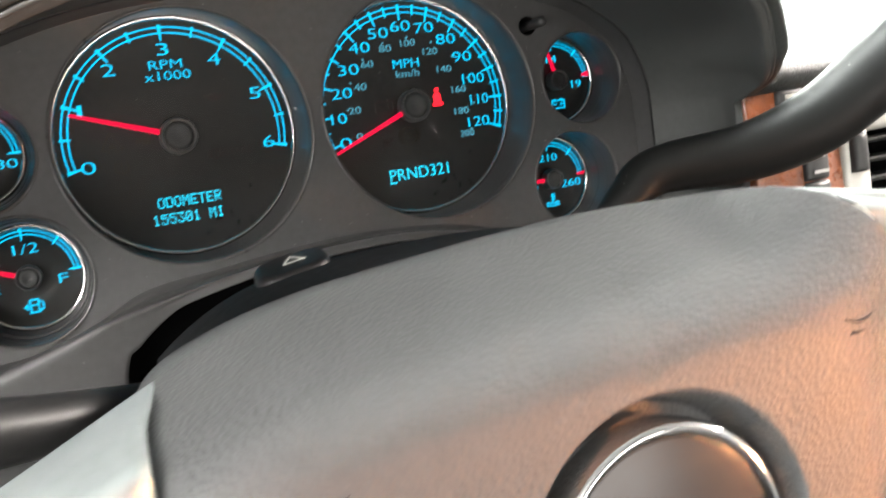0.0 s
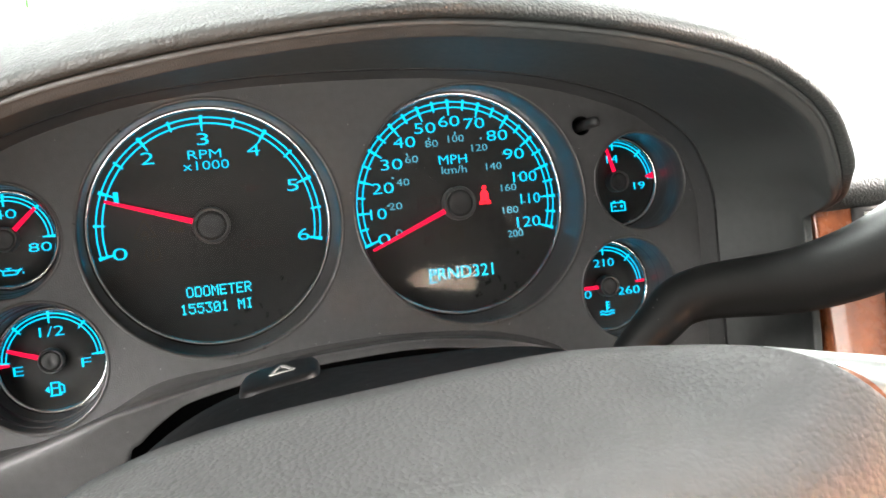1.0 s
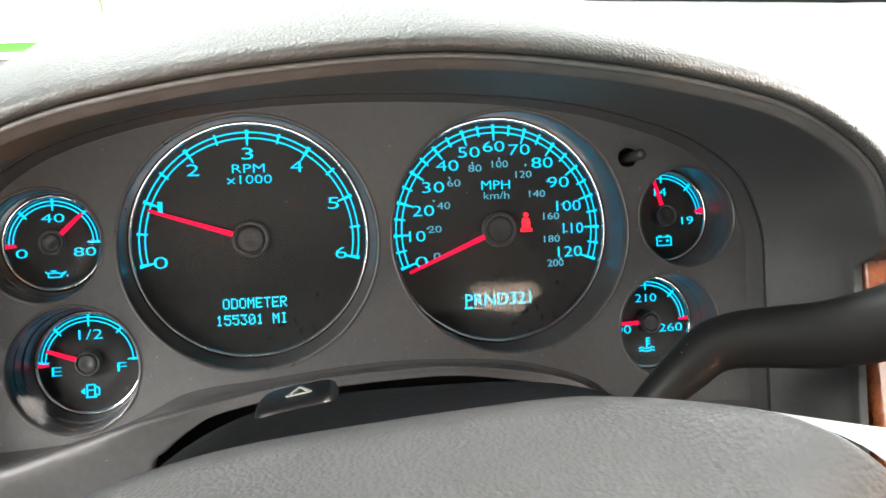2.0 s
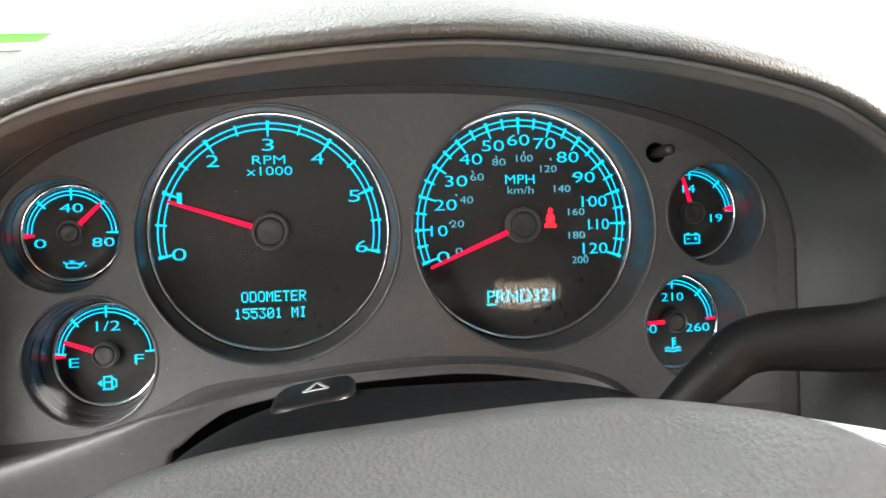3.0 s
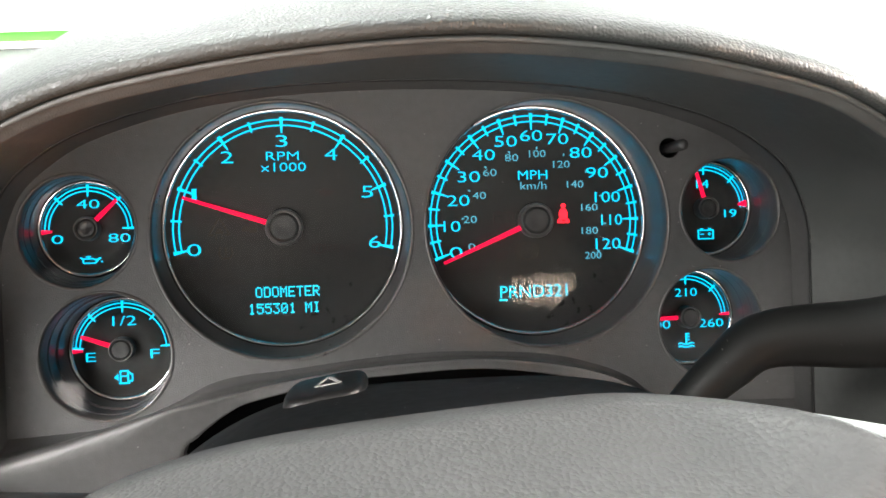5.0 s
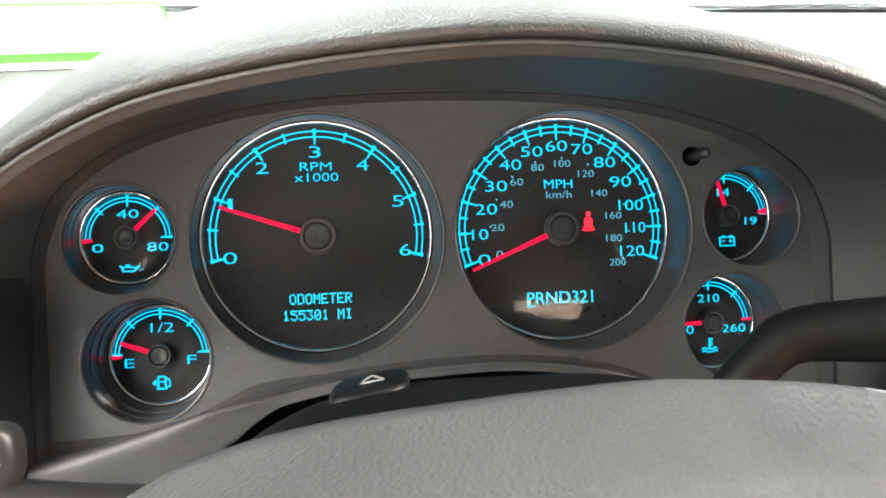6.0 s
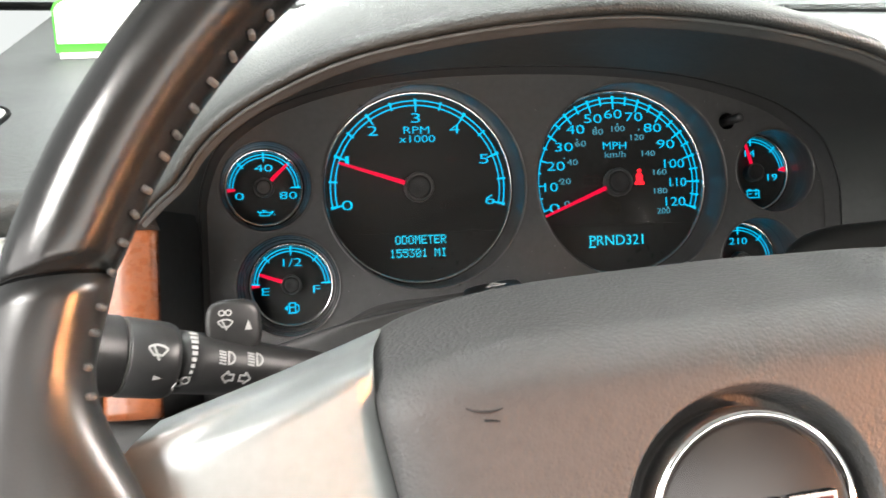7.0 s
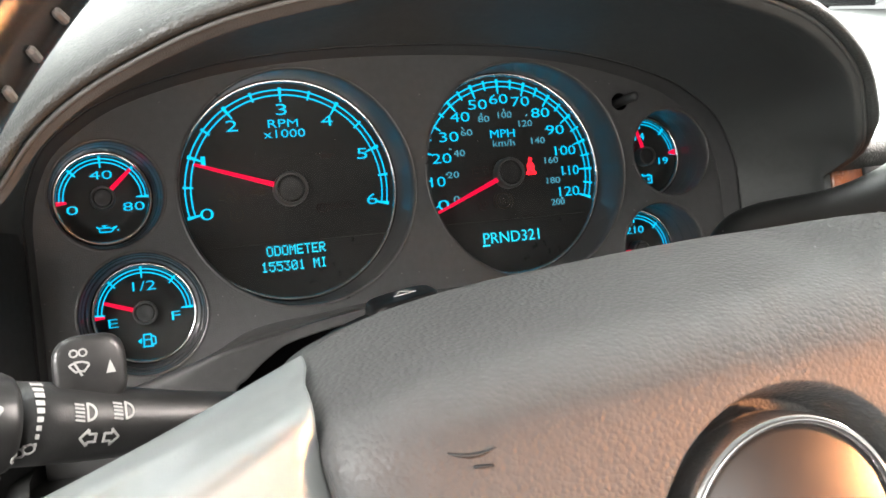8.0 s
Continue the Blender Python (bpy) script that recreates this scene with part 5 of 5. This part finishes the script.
radii = [next(lerp(r0, r1, (i - i0) / (i1 - i0)) for (i0, r0), (i1, r1) in zip(sizes, sizes[1:]) if i0 <= i <= i1) for i in range(len(line))]
part("shaft", tube(line, radii, 28), LEVERSKIN, lever)
part("end_grip", tube([line[-1], line[-1] + (line[-1] - line[-4]) * 1.0, line[-1] + (line[-1] - line[-4]) * 1.2], [0.0178, 0.0178, 0.010], 28), STALK, lever, "black rubber end of the lever")
part("boot", tube([(0.062, -0.136, -0.088), (0.072, -0.136, -0.080), (0.078, -0.136, -0.0740)], [0.015, 0.0115, 0.0080], 24), SHROUD, lever, "black boot at the column")

# ---- wood trim, vents and switches ----
def rounded_bar(x0, x1, y_front, y_back, z0, z1, r=0.003, skew=0.0):
    """An upright trim piece with a rounded front; skew: how far its foot is set to the right."""
    prof = [(x0, y_back), (x0, y_front + r), (x0 + 0.3 * r, y_front + 0.3 * r), (x0 + r, y_front), (lerp(x0, x1, 0.5), y_front - 0.0015), (x1 - r, y_front), (x1 - 0.3 * r, y_front + 0.3 * r), (x1, y_front + r), (x1, y_back)]
    rows = []
    for z, pull in ((z0, r * 0.7), (z0 + 0.3 * r, 0.2 * r), (z0 + r, 0), (lerp(z0, z1, 0.35), 0), (lerp(z0, z1, 0.7), 0), (z1 - r, 0), (z1 - 0.3 * r, 0.2 * r), (z1, r * 0.7)):
        f = (z1 - z) / (z1 - z0)
        rows.append([(x + skew * f, y + pull * (y < y_back - 1e-6), z) for x, y in prof])
    bm = loft(rows)
    for row in (bm.verts[:][:9], bm.verts[:][-9:]):
        bm.faces.new(row)
    bmesh.ops.recalc_face_normals(bm, faces=bm.faces)
    return bm


left_wood = thing("wood_trim", (-0.215, -0.08, -0.116), "glossy red-brown burl wood trim beside the cluster", "trim")
part("panel", rounded_bar(-0.2295, -0.2010, -0.0880, -0.04, -0.1165, -0.0230, 0.0045), WOOD, left_wood)
right_wood = thing("wood_trim", (0.235, -0.09, -0.13), "glossy red-brown burl wood trim holding switches", "trim")
part("panel", rounded_bar(0.2032, 0.264, -0.0960, -0.05, -0.135, -0.0185, 0.002, 0.008), WOOD, right_wood)
for z0, z1 in ((-0.0705, -0.0500), (-0.0915, -0.0715)):
    sw = thing("dash_switch", (0.2455, -0.094, z0), "black rocker switch with pale symbol in the wood trim", "switch", "switches in the wood trim")
    part("rocker", rounded_bar(0.2370, 0.2540, -0.1000, -0.09, z0, z1, 0.002), STALK, sw)
    zc = (z0 + z1) / 2
    if z1 < -0.07:
        part("symbol", joined(plate(bar(0.2428, zc, 0.2446, zc - 0.0022, 0.0010), -0.1012, -0.1018), plate(bar(0.2446, zc - 0.0022, 0.2482, zc + 0.003, 0.0010), -0.1012, -0.1018)), WHITE, sw, "white tick symbol", smooth=False)
    else:
        part("symbol", joined(plate(bar(0.2410, zc - 0.006, 0.2510, zc - 0.006, 0.0016), -0.1012, -0.1018), plate(bar(0.2430, zc + 0.002, 0.2490, zc + 0.002, 0.0012), -0.1012, -0.1018)), WHITE, sw, "pale printed bars", smooth=False)
knob = thing("dash_switch", (0.232, -0.094, -0.027), "small dark slide switch in the wood trim", "switch", "switches in the wood trim")
part("slide", rounded_bar(0.2230, 0.2400, -0.1000, -0.09, -0.0290, -0.0215, 0.0015), STALK, knob)
part("slide_edge", rounded_bar(0.2270, 0.2380, -0.1015, -0.098, -0.0262, -0.0240, 0.0006), VENT, knob, "pale edge of the switch")


def air_vent(x0, x1, z0, z1, y, label, w=0.013):
    ob = thing("air_vent", ((x0 + x1) / 2, y, z0), label, "air vent")
    part("frame", joined(rounded_bar(x0, x0 + w, y, y + 0.03, z0, z1, 0.003), rounded_bar(x1 - w, x1, y, y + 0.03, z0, z1, 0.003), rounded_bar(x0 + w, x1 - w, y + 0.001, y + 0.03, z1 - w, z1, 0.003), rounded_bar(x0 + w, x1 - w, y + 0.001, y + 0.03, z0, z0 + w, 0.003)), VENT, ob, "satin silver plastic frame")
    # black sheet at the back: shade between the slats put in as colour
    part("cavity", box(x0 + w * 0.8, x1 - w * 0.8, y + 0.024, y + 0.028, z0 + w * 0.8, z1 - w * 0.8), GAP, ob, "black sheet standing for the shade inside the vent", smooth=False)
    n = 6
    for k in range(n):
        z = lerp(z0 + w, z1 - w, (k + 0.5) / n)
        part("slat", rounded_bar(x0 + w, x1 - w, y + 0.004, y + 0.02, z - 0.0014, z + 0.0014, 0.001), STALK, ob, "black vent slat")
    part("slide_knob", rounded_bar(lerp(x0, x1, 0.42), lerp(x0, x1, 0.52), y - 0.003, y + 0.008, lerp(z0, z1, 0.42), lerp(z0, z1, 0.58), 0.002), STALK, ob, "black vent knob")


air_vent(-0.350, -0.2320, -0.112, -0.0275, -0.090, "silver-framed air vent with black slats beside the wood")
air_vent(0.2685, 0.420, -0.135, -0.030, -0.096, "silver-framed air vent with black slats beside the switches", 0.020)
sw = thing("dash_switch", (0.2775, -0.1, -0.07), "small dark thumbwheel in the vent frame", "switch", "switches in the wood trim")
part("wheel", rounded_bar(0.2725, 0.2830, -0.1005, -0.09, -0.0710, -0.050, 0.002), STALK, sw)
